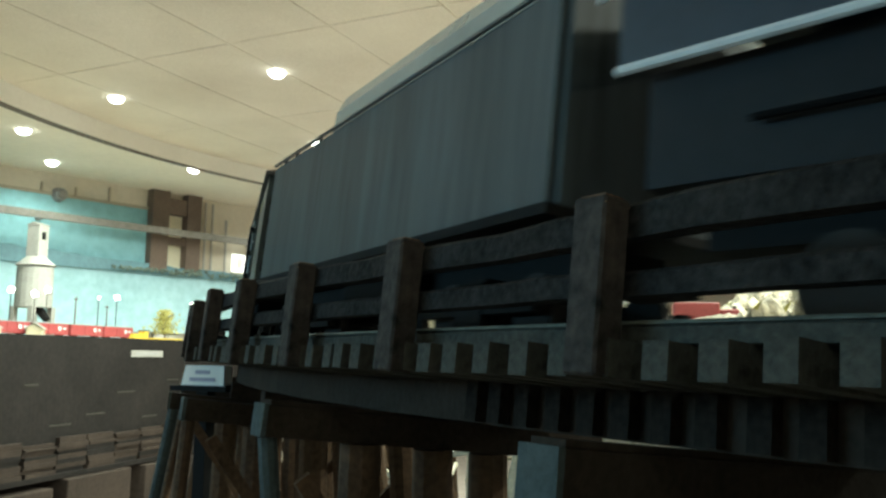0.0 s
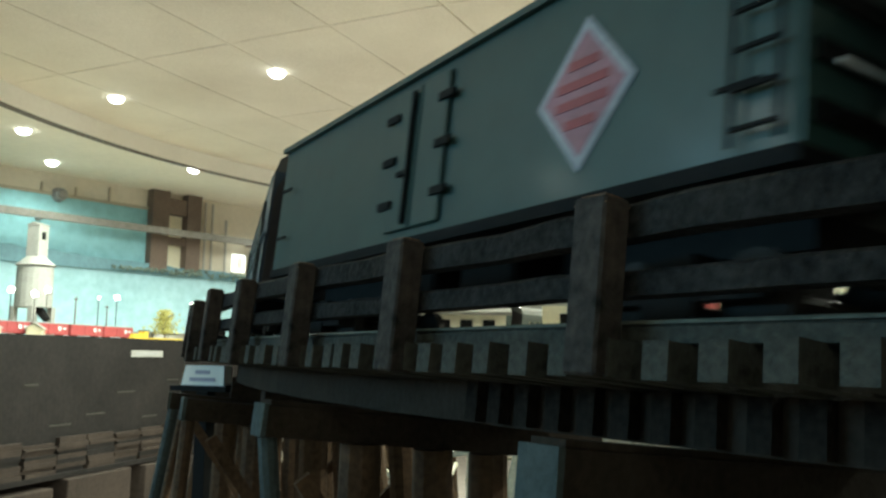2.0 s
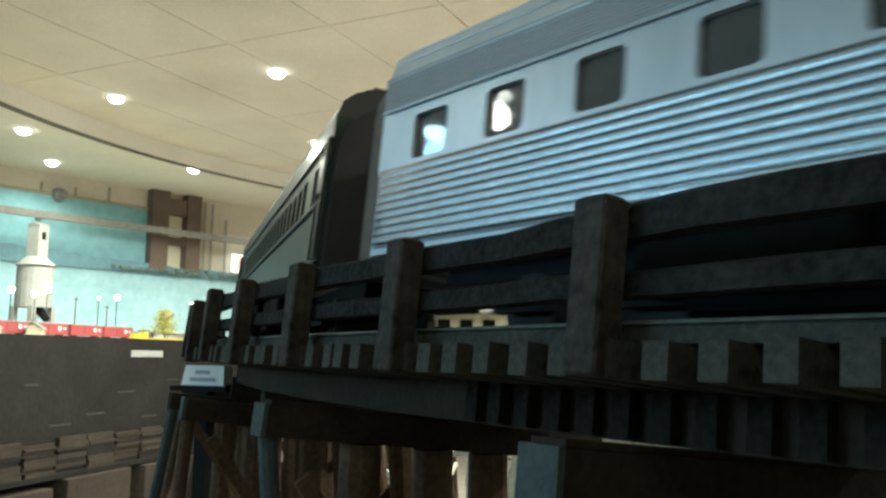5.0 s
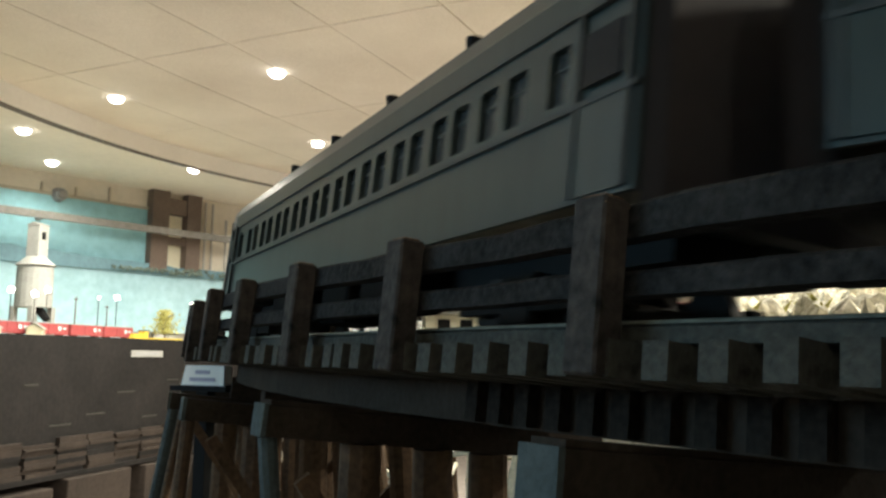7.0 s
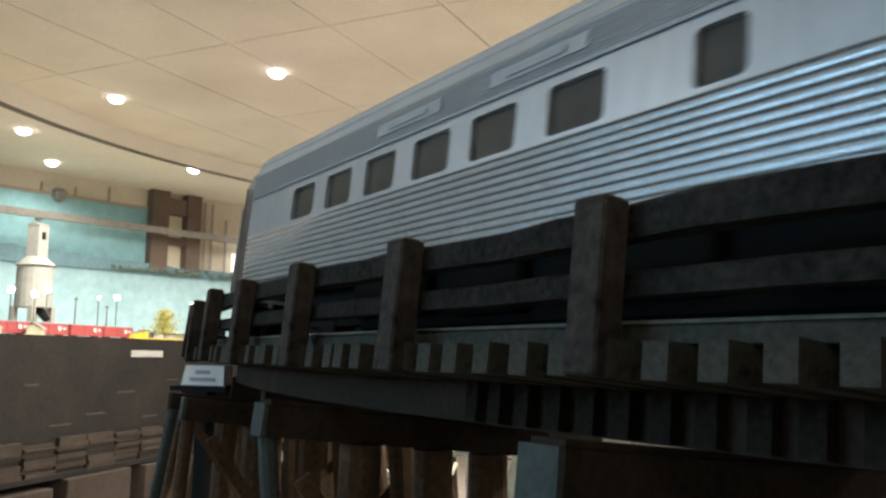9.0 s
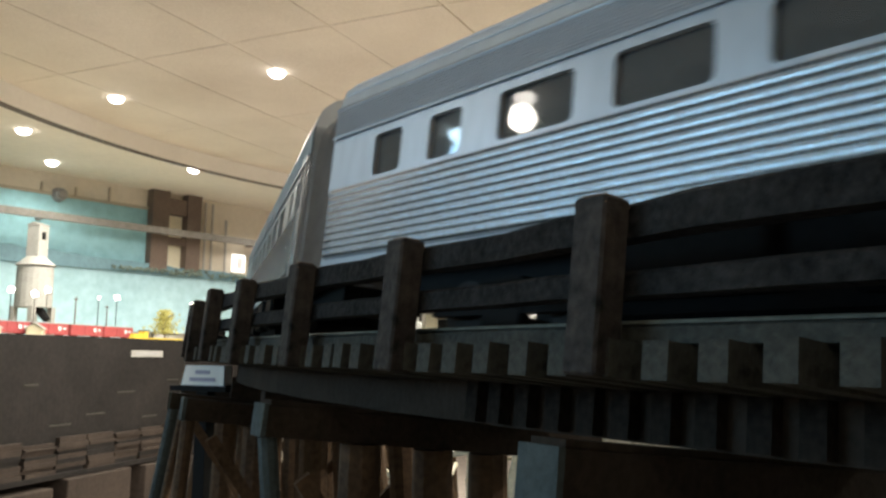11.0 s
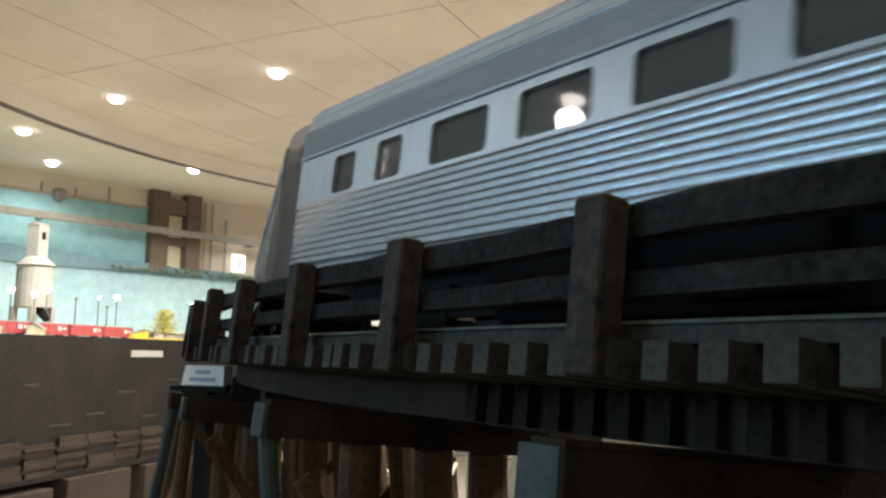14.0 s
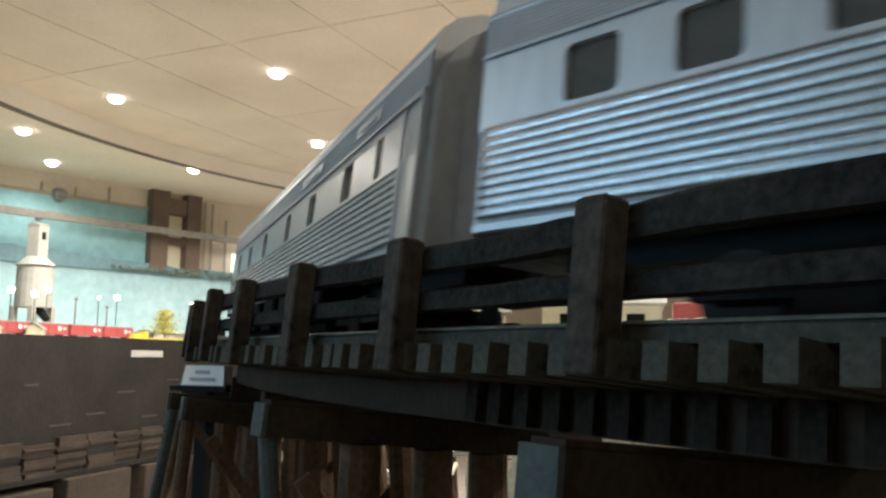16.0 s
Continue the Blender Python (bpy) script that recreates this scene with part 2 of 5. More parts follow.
def ceiling():
    bm = bmesh.new()
    box(bm, (-9, -5, CEIL_Z + 0.012), (7, 14, CEIL_Z + 0.1))
    for i in range(-13, 14):
        for j in range(-8, 8):
            c = C0 + CU * (0.61 * i + 0.305) + CW * (1.22 * j + 0.61)
            if not (-9 < c.x < 7 and -5 < c.y < 13) or math.hypot(c.x - SOFF_X, c.y - SOFF_Y) > SOFF_R + 1:
                continue
            m = Matrix(((CU.x, CW.x, 0, c.x), (CU.y, CW.y, 0, c.y), (0, 0, 1, CEIL_Z), (0, 0, 0, 1)))
            box(bm, (-0.3015, -0.6065, random.uniform(0, 0.0016)), (0.3005, 0.6055, 0.011), m)
    setting("ceiling", bm, M_CEIL, "cream suspended ceiling of large rectangular tiles", "ceiling")
    # lower plaster ceiling beyond the curved step
    bm = bmesh.new()
    prev = None
    for k in range(73):
        a = math.radians(95 + 175 * k / 72)
        ring = [bm.verts.new((SOFF_X + r * math.cos(a), SOFF_Y + r * math.sin(a), z)) for r, z in
                ((SOFF_R + 0.02, LOW_Z), (SOFF_R + 6, LOW_Z), (SOFF_R + 6, LOW_Z + 0.05), (SOFF_R + 0.02, LOW_Z + 0.05))]
        if prev:
            for q in range(4):
                bm.faces.new((prev[q], prev[(q + 1) % 4], ring[(q + 1) % 4], ring[q]))
        prev = ring
    setting("ceiling_lower", bm, M_LOWCEIL, "lower plaster ceiling beyond a curved step", "ceiling")
    bm = bmesh.new()
    prev = None
    prof = ((0, CEIL_Z + 0.01), (0, LOW_Z + 0.012), (-0.012, LOW_Z + 0.012), (-0.012, LOW_Z - 0.012), (0.05, LOW_Z - 0.012), (0.05, CEIL_Z + 0.01))
    for k in range(97):
        a = math.radians(95 + 175 * k / 96)
        ring = [bm.verts.new((SOFF_X + (SOFF_R + r) * math.cos(a), SOFF_Y + (SOFF_R + r) * math.sin(a), z)) for r, z in prof]
        if prev:
            for q in range(6):
                bm.faces.new((prev[q], prev[(q + 1) % 6], ring[(q + 1) % 6], ring[q]))
        prev = ring
    setting("trim_soffit", bm, M_SOFFIT, "white curved soffit band at the ceiling step", "trim")


# solid dark strip standing in for the shadow gap below the soffit band
def shadow_gap():
    bm = bmesh.new()
    prev = None
    for k in range(97):
        a = math.radians(95 + 175 * k / 96)
        ring = [bm.verts.new((SOFF_X + (SOFF_R + r) * math.cos(a), SOFF_Y + (SOFF_R + r) * math.sin(a), z)) for r, z in
                ((-0.004, LOW_Z - 0.0125), (0.06, LOW_Z - 0.0125), (0.06, LOW_Z - 0.0170), (-0.004, LOW_Z - 0.0170))]
        if prev:
            for q in range(4):
                bm.faces.new((prev[q], prev[(q + 1) % 4], ring[(q + 1) % 4], ring[q]))
        prev = ring
    setting("trim_shadow_strip", bm, M_FRAME, "thin dark strip drawn as the shadow gap under the white soffit band", "trim")


shadow_gap()


def downlight(x, y, z, power, disc=None, size=1.0):
    t = thing("downlight", "round recessed downlight with a white ring, switched on" if not disc else "round recessed daylight lamp with a white ring, switched on", "ceiling light", "recessed downlights")
    t.location = (x, y, z)
    bm = bmesh.new()
    bmesh.ops.create_uvsphere(bm, u_segments=20, v_segments=12, radius=0.047 * size, matrix=Matrix.Translation((0, 0, -0.006)) @ Matrix.Diagonal((1, 1, 0.70 / size, 1)))
    part("diffuser", bm, disc or M_DISC, t, "glowing round bulb", smooth=True)
    bm = bmesh.new()
    prof = [(q * size, h) for q, h in ((0.049, -0.001), (0.049, -0.003), (0.057, -0.0025), (0.058, -0.001))]
    for k in range(24):
        a, b = 2 * math.pi * k / 24, 2 * math.pi * (k + 1) / 24
        va = [bm.verts.new((r * math.cos(a), r * math.sin(a), h)) for r, h in prof]
        vb = [bm.verts.new((r * math.cos(b), r * math.sin(b), h)) for r, h in prof]
        for q in range(4):
            w = (q + 1) % 4
            bm.faces.new((va[q], va[w], vb[w], vb[q]))
    part("trim_ring", bm, M_SOFFIT, t)
    lamp = bpy.data.lights.new("downlight_lamp", "SPOT")
    lamp.energy, lamp.color, lamp.spot_size, lamp.spot_blend, lamp.shadow_soft_size = power, COOL if disc else WARM, radians(165), 0.5, 0.055
    ob = new("downlight_lamp", lamp)
    ob.location = (x, y, z - 0.100)


room()
ceiling()
# all after the first three are unseen, added to brighten rocks and ceiling
for x, y, p in ((-0.953, 4.635, 1), (-2.065, 5.167, 1), (-0.952, 6.244, 1), (1.0, 1.7, 1.9), (2.4, 3.6, 1.3), (3.6, 6.0, 1.3), (4.2, 1.8, 1.2), (0.9, 4.2, 1), (1.4, 6.3, 1), (2.3, 0.3, 0.8)):
    downlight(x, y, CEIL_Z, LAMP_W * p)
# fourth and fifth are unseen extras; the last two follow from window reflections
for x, y, p in ((-2.818, 5.534, 0.088), (-3.064, 6.488, 0.088), (-2.013, 6.686, 0.088), (-1.25, 8.0, 0.088),
                (0.2, -2.4, 0.10), (-2.87, 0.73, 0.04), (-3.54, 1.82, 0.03)):
    downlight(x, y, LOW_Z, LAMP_W * p)
downlight(-3.32, 1.06, LOW_Z, LAMP_W * 0.02, M_DISCCOOL, 1.6)


def far_wall():
    """Painted backdrop and fittings on the far wall."""
    bm = bmesh.new()
    wallbox(bm, -3.2, 1.30, 0, 0.012, 0.70, 1.29)
    setting("backdrop_upper", bm, M_BLUE, "upper wall painted pale sky blue", "backdrop")
    bm = bmesh.new()
    wallbox(bm, -3.2, 2.9, 0.0, 0.06, -0.25, 0.74)
    setting("backdrop_sky", bm, M_SKY, "pale blue painted sky backdrop board behind the layout", "backdrop")
    # painted hill ridge standing on top of the board, cut-out with an uneven outline
    bm = bmesh.new()
    n = 90
    prev = None
    for k in range(n + 1):
        x = -1.6 + 4.5 * k / n
        up = 0.835 + 0.02 * noise.noise((x * 1.7, 3, 0)) + 0.02 * noise.noise((x * 6, 1, 0)) - 0.028 * max(0, x)
        lo = 0.705
        ring = [bm.verts.new(WALL_M @ Vector((x, -o, z))) for o, z in ((0.062, lo), (0.085, lo), (0.085, up), (0.062, up))]
        if prev:
            for q in range(4):
                bm.faces.new((prev[q], prev[(q + 1) % 4], ring[(q + 1) % 4], ring[q]))
        prev = ring
    setting("backdrop_hills", bm, M_HILL, "blue-grey painted hill ridge along the backdrop", "backdrop")
    bm = bmesh.new()
    for k in range(170):
        x = random.uniform(0.95, 2.6)
        s = random.uniform(0.006, 0.020)
        z = 0.735 + random.uniform(-0.02, 0.035) * (1 if x > 1.5 else 0.5)
        bmesh.ops.create_icosphere(bm, subdivisions=1, radius=s, matrix=WALL_M @ Matrix.Translation((x, -0.10 - random.uniform(0, 0.03), z)))
    tagged(part("backdrop_shrubs", bm, M_HILL2), "dark green clumps of model woodland along the ridge", "woodland", kind="stuff")
    # upper plaster frieze joints
    bm = bmesh.new()
    wallbox(bm, -3.2, 1.34, 0.0, 0.025, 1.29, 1.315)
    setting("trim_frieze", bm, M_GRID, "thin brown moulding above the blue paint", "trim")
    bm = bmesh.new()
    for x in (0.33, 0.62, 0.92):
        wallbox(bm, x, x + 0.014, 0.0, 0.02, 1.318, 1.44 - 0.05 * (x < 0.9))
    setting("trim_joint", bm, M_GRID, "brown vertical joint strips on the plaster", "trim")
    # lighting rail along the wall
    t = thing("light_rail", "long pale painted rail along the backdrop wall on brackets", "wall rail")
    bm = bmesh.new()
    wallbox(bm, -3.2, 3.6, 0.20, 0.235, 1.055, 1.115)
    part("rail", bm, M_TRIM, t)
    for x in (-1.0, 0.3, 1.4, 2.4, 3.4):
        bm = bmesh.new()
        wallbox(bm, x, x + 0.03, 0.0, 0.20, 1.065, 1.10)
        part("bracket", bm, M_TRIM, t)
    # dark timber frame round a pale panel
    t = thing("timber_frame", "dark brown timber frame with pale infill panels on the wall", "wall frame")
    for x0, x1, z0, z1 in ((1.30, 1.47, 0.74, 1.475), (1.66, 1.81, 0.74, 1.475)):
        bm = bmesh.new()
        wallbox(bm, x0, x1, 0.0, 0.10, z0, z1)
        part("post", bm, M_FRAME, t)
    for z0, z1 in ((1.27, 1.42), (0.99, 1.06)):
        bm = bmesh.new()
        wallbox(bm, 1.47, 1.66, 0.0, 0.08, z0, z1)
        part("crossbar", bm, M_FRAME, t)
    for z0, z1 in ((1.06, 1.27), (0.74, 0.99)):
        bm = bmesh.new()
        wallbox(bm, 1.475, 1.655, 0.0, 0.02, z0, z1)
        part("infill_panel", bm, M_CREAM, t, "pale cream infill panel")
    for x in (1.90, 1.98, 2.14):
        bm = bmesh.new()
        a, b = WALL_M @ Vector((x, -0.03, 0.72)), WALL_M @ Vector((x, -0.03, 1.30 if x > 2 else 1.44))
        rod(bm, a, b, 0.012)
        tagged(part("conduit", bm, M_CONDUIT), "grey electrical conduit pipe running up the wall", "pipe", "conduits")
    # round wall vent
    t = thing("wall_speaker", "round grey loudspeaker in a ring on the wall", "loudspeaker")
    bm = bmesh.new()
    m = WALL_M @ Matrix.Translation((0.48, -0.04, 1.30)) @ Matrix.Rotation(radians(90), 4, "X")
    bmesh.ops.create_cone(bm, cap_ends=True, segments=20, radius1=0.062, radius2=0.05, depth=0.07, matrix=m)
    part("housing", bm, M_DIAPH, t)
    bm = bmesh.new()
    bmesh.ops.create_cone(bm, cap_ends=True, segments=20, radius1=0.04, radius2=0.03, depth=0.02, matrix=m @ Matrix.Translation((0, 0, 0.042)))
    part("cone", bm, M_TRIM, t, "pale speaker cone")
    # small lit sign board by the end of the far layout
    t = thing("exit_sign", "small white lit sign with a red panel on the wall", "sign")
    bm = bmesh.new()
    wallbox(bm, 2.20, 2.33, 0.06, 0.10, 0.80, 0.97)
    part("board", bm, M_SIGN, t)
    bm = bmesh.new()
    wallbox(bm, 2.235, 2.295, 0.10, 0.106, 0.83, 0.94)
    part("red_panel", bm, M_SIGNRED, t, "red glowing panel")


M_SKY = mat("backdrop_lower_sky", (0.30, 0.49, 0.56), 0.8, var=0.12, scale=1.5, tint=(0.37, 0.55, 0.62))
M_SIGN = glow("lit_sign_white", (1.0, 0.95, 0.9), 1.6)
M_SIGNRED = glow("lit_sign_red", (1.0, 0.12, 0.12), 1.2)
far_wall()

# ------------------------------------------------------------------ far layout on its bench
BENCH_A, BENCH_D = Vector((-2.489, 4.80)), Vector((0.2726, 0.9621))
BENCH_N = Vector((0.9621, -0.2726))
BENCH_M = Matrix(((BENCH_D.x, -BENCH_N.x, 0, BENCH_A.x), (BENCH_D.y, -BENCH_N.y, 0, BENCH_A.y), (0, 0, 1, EYE_Z + 0.10), (0, 0, 0, 1)))


def benchbox(bm, x0, x1, in0, in1, z0, z1):
    """A box on the far bench: x along its front edge, in behind that edge, z above its top."""
    return box(bm, (x0, in0, z0), (x1, in1, z1), BENCH_M)


def far_bench():
    t = thing("layout_bench", "far layout bench with a dark brown fascia and open shelf below", "layout bench")
    bm = bmesh.new()
    benchbox(bm, -2.6, 5.2, 0.015, 1.6, -0.05, -0.012)
    part("bench_top", bm, M_GROUND, t, "painted scenery base board")
    bm = bmesh.new()
    prev = None
    for k in range(261):
        x = -2.6 + 0.03 * k
        lo = -0.635 - 0.045 * abs(math.sin(x * 4.3 + 0.6)) - 0.015 * noise.noise((x * 9, 0, 5))
        f = 0.010 * noise.noise((x * 7, 2, 0))
        ring = [bm.verts.new(BENCH_M @ Vector(q)) for q in ((x, -0.012, 0.0), (x, -0.012, -0.28), (x, -0.014 + f, lo), (x, 0.012 + f, lo), (x, 0.012, -0.28), (x, 0.012, 0.0))]
        if prev:
            for q in range(6):
                bm.faces.new((prev[q], prev[(q + 1) % 6], ring[(q + 1) % 6], ring[q]))
        prev = ring
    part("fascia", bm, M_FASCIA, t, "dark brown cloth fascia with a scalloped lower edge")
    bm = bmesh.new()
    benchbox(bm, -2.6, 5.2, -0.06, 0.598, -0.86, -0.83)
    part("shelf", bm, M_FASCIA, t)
    for k in range(9):
        x = -2.4 + k * 0.9
        bm = bmesh.new()
        benchbox(bm, x, x + 0.06, 0.60, 0.66, -EYE_Z - 0.10, -0.05)
        part("leg", bm, M_BROWN, t)
    # white label plate
    t2 = thing("fascia_label", "small white label plate on the dark fascia", "label")
    bm = bmesh.new()
    benchbox(bm, 1.18, 1.55, -0.016, -0.0125, -0.128, -0.082)
    part("plate", bm, M_TOWER, t2)
    bm = bmesh.new()
    benchbox(bm, 1.23, 1.50, -0.0175, -0.0162, -0.111, -0.099)
    part("print_bar", bm, M_DIAPH, t2, "grey bar of print")
    # flat stacks of boards and papers on the shelf, below the edge of the cloth
    rnd = random.Random(5)
    for k in range(15):
        x = -1.7 + k * 0.275
        z = -0.8298
        st = thing("board_stack", "flat stack of brown boards and papers stored on the shelf", "stack", "stored stacks")
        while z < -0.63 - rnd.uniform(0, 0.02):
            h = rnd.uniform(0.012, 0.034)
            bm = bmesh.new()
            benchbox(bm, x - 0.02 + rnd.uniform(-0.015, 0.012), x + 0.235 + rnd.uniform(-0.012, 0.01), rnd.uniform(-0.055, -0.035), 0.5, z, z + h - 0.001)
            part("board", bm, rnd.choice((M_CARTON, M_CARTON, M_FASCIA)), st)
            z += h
    for k in range(14):
        x = -1.5 + k * 0.28 + rnd.uniform(-0.05, 0.05)
        z = rnd.choice((-0.30, -0.37, -0.45, -0.50, -0.55))
        bm = bmesh.new()
        benchbox(bm, x, x + rnd.uniform(0.10, 0.22), -0.0165, -0.0125, z, z + 0.010)
        tagged(part("rail_strip", bm, M_TIE), "thin grey strip fixed on the dark fascia", "strip", "fascia strips")
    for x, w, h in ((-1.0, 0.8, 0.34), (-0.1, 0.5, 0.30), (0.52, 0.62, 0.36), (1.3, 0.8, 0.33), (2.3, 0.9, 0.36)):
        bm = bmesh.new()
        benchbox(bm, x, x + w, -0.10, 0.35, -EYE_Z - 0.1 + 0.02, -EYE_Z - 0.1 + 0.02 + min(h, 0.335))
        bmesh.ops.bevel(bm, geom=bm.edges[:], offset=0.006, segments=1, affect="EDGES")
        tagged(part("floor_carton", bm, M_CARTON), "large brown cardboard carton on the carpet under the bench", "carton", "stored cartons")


M_GROUND = mat("scenery_ground", (0.30, 0.27, 0.17), 0.95, var=0.5, scale=14, bump=0.6)
far_bench()


def boxcar(x, depth, length, material, label):
    t = thing("boxcar", label, "model freight car", "freight cars on the far layout")
    bm = bmesh.new()
    benchbox(bm, x, x + length, depth, depth + 0.06, 0.012, 0.082)
    part("body", bm, material, t)
    bm = bmesh.new()
    benchbox(bm, x - 0.002, x + length + 0.002, depth - 0.002, depth + 0.062, 0.0825, 0.088)
    part("roof", bm, M_DIAPH, t)
    bm = bmesh.new()
    benchbox(bm, x + length * 0.42, x + length * 0.60, depth - 0.003, depth - 0.0002, 0.016, 0.078)
    part("door", bm, material, t)
    bm = bmesh.new()
    benchbox(bm, x + length * 0.70, x + length * 0.78, depth - 0.0022, depth - 0.0002, 0.040, 0.066)
    benchbox(bm, x + length * 0.84, x + length * 0.92, depth - 0.0022, depth - 0.0002, 0.046, 0.060)
    part("lettering_bars", bm, M_WHITE, t, "white bars of lettering")
    for q in (0.12, 0.78):
        bm = bmesh.new()
        benchbox(bm, x + length * q, x + length * (q + 0.12), depth + 0.01, depth + 0.05, -0.012, 0.0118)
        part("truck", bm, M_BLACK, t)


def far_things():
    for x in (0.17, 0.52, 0.87, 1.21):
        boxcar(x, 0.24, 0.325, M_RED, "red model boxcar with white lettering on the far layout")
    # coaling tower
    t = thing("coaling_tower", "tall white concrete model coaling tower with conical hopper roof", "model tower")
    t.matrix_basis = BENCH_M @ Matrix.Translation((0.935, 0.62, -0.012)) @ Matrix.Diagonal((1.25, 1.25, 1.07, 1))
    bm = bmesh.new()
    rod(bm, (0, 0, 0.20), (0, 0, 0.47), 0.098, 0.094, 20)
    part("silo", bm, M_TOWER, t, smooth=False)
    bm = bmesh.new()
    rod(bm, (0, 0, 0.4705), (0, 0, 0.53), 0.106, 0.05, 20)
    part("roof_cone", bm, M_TOWER, t)
    bm = bmesh.new()
    box(bm, (-0.038, -0.042, 0.52), (0.040, 0.042, 0.735))
    bmesh.ops.bevel(bm, geom=bm.edges[:], offset=0.004, segments=1, affect="EDGES")
    part("headhouse", bm, M_TOWER, t)
    bm = bmesh.new()
    prism(bm, [(-0.046, 0.7352), (0.046, 0.7352), (0, 0.755)], -0.042, 0.044)
    part("headhouse_roof", bm, M_TOWER, t)
    bm = bmesh.new()
    box(bm, (-0.018, -0.044, 0.64), (0.012, -0.0422, 0.69))
    part("window", bm, M_BLACK, t, "dark small window")
    for sx in (-1, 1):
        for sy in (-1, 1):
            bm = bmesh.new()
            box(bm, (sx * 0.075 - 0.015, sy * 0.06 - 0.015, 0), (sx * 0.075 + 0.015, sy * 0.06 + 0.015, 0.205))
            part("leg", bm, M_TOWER, t)
    bm = bmesh.new()
    rod(bm, (0, -0.10, 0.12), (0.0, -0.03, 0.20), 0.02, 0.03, 8)
    part("chute", bm, M_BLACK, t, "dark coal chute")
    # huts
    for x, dep, w in ((0.44, 0.10, 0.22), (0.10, 0.12, 0.20)):
        t = thing("trackside_hut", "small cream trackside hut with a pale gabled roof", "model hut", "trackside huts")
        t.matrix_basis = BENCH_M @ Matrix.Translation((x, dep, -0.012)) @ Matrix.Rotation(radians(35), 4, "Z")
        bm = bmesh.new()
        box(bm, (0, 0, 0), (w * 0.8, 0.09, 0.055))
        prism(bm, [(0, 0.055), (0.09, 0.055), (0.045, 0.085)], 0.0, w * 0.8)
        part("wall", bm, M_CREAM, t)
        bm = bmesh.new()
        for s in (0, 1):
            y0, y1 = (-0.012, 0.045) if s == 0 else (0.102, 0.045)
            prism(bm, [(y0, 0.048), (y1, 0.0862), (y1, 0.0905), (y0, 0.0525)], -0.008, w * 0.8 + 0.008)
        part("roof", bm, M_TOWER, t, "pale grey gabled roof")
        bm = bmesh.new()
        box(bm, (w * 0.3, -0.0015, 0.0), (w * 0.45, -0.0002, 0.038))
        part("door", bm, M_BROWN, t)
    # lamp posts, lit
    for x, dep, h in ((0.598, 0.50, 0.30), (0.754, 0.45, 0.283), (0.925, 0.50, 0.32), (1.808, 0.60, 0.332), (2.042, 0.95, 0.35), (2.722, 0.50, 0.33)):
        t = thing("yard_lamp", "slender model yard lamp post with a lit globe", "lamp post", "yard lamps")
        t.matrix_basis = BENCH_M @ Matrix.Translation((x, dep, -0.012))
        bm = bmesh.new()
        rod(bm, (0, 0, 0), (0, 0, h), 0.004, 0.003, 6)
        part("pole", bm, M_BLACK, t)
        bm = bmesh.new()
        bmesh.ops.create_icosphere(bm, subdivisions=2, radius=0.021 if x != 2.042 else 0.008, matrix=Matrix.Translation((0, 0, h + 0.012)))
        part("globe", bm, M_BULB, t, "glowing white globe")
    # telegraph poles
    for x, dep, h in ((1.119, 0.42, 0.30), (2.938, 0.90, 0.59), (1.828, 0.7, 0.285)):
        t = thing("telegraph_pole", "thin dark model telegraph pole with a crossarm", "utility pole", "telegraph poles")
        t.matrix_basis = BENCH_M @ Matrix.Translation((x, dep, -0.012))
        bm = bmesh.new()
        rod(bm, (0, 0, 0), (0, 0, h), 0.006, 0.004, 6)
        part("pole", bm, M_BROWN, t)
        bm = bmesh.new()
        box(bm, (-0.02, -0.003, h - 0.02), (0.02, 0.003, h - 0.013))
        part("crossarm", bm, M_BROWN, t)
    # yellow shunter and flat wagons
    t = thing("yellow_shunter", "small yellow model diesel shunter near the bench edge", "model locomotive")
    t.matrix_basis = BENCH_M @ Matrix.Translation((1.36, 0.10, -0.012))
    for nm, lo, hi, mm in (("frame", (0, 0, 0.008), (0.20, 0.055, 0.022), M_YELLOW), ("hood", (0.01, 0.01, 0.0222), (0.12, 0.045, 0.05), M_YELLOW),
                           ("cab", (0.122, 0.004, 0.0222), (0.175, 0.051, 0.072), M_YELLOW), ("cab_roof", (0.118, 0.0, 0.0722), (0.179, 0.055, 0.078), M_BLACK),
                           ("truck", (0.03, 0.008, 0), (0.17, 0.047, 0.0078), M_BLACK)):
        bm = bmesh.new()
        box(bm, lo, hi)
        part(nm, bm, mm, t)
    t = thing("yellow_flatcar", "yellow model flatcar carrying low loads", "model freight car")
    t.matrix_basis = BENCH_M @ Matrix.Translation((1.58, 0.08, -0.012))
    for nm, lo, hi, mm in (("deck", (0, 0, 0.012), (0.36, 0.055, 0.024), M_YELLOW), ("load", (0.05, 0.01, 0.0242), (0.13, 0.045, 0.05), M_DIAPH), ("load", (0.2, 0.01, 0.0242), (0.30, 0.045, 0.042), M_TOWER),
                           ("truck", (0.02, 0.01, 0), (0.06, 0.045, 0.0118), M_BLACK), ("truck", (0.30, 0.01, 0), (0.34, 0.045, 0.0118), M_BLACK)):
        bm = bmesh.new()
        box(bm, lo, hi)
        part(nm, bm, mm, t)
    # low grey engine shed behind the tree
    t = thing("engine_shed", "low grey model shed with a flat roof", "model building")
    t.matrix_basis = BENCH_M @ Matrix.Translation((2.02, 0.42, -0.012))
    bm = bmesh.new()
    box(bm, (0, 0, 0), (0.62, 0.16, 0.075))
    part("wall", bm, M_TRIM, t)
    bm = bmesh.new()
    box(bm, (-0.01, -0.012, 0.0752), (0.63, 0.17, 0.084))
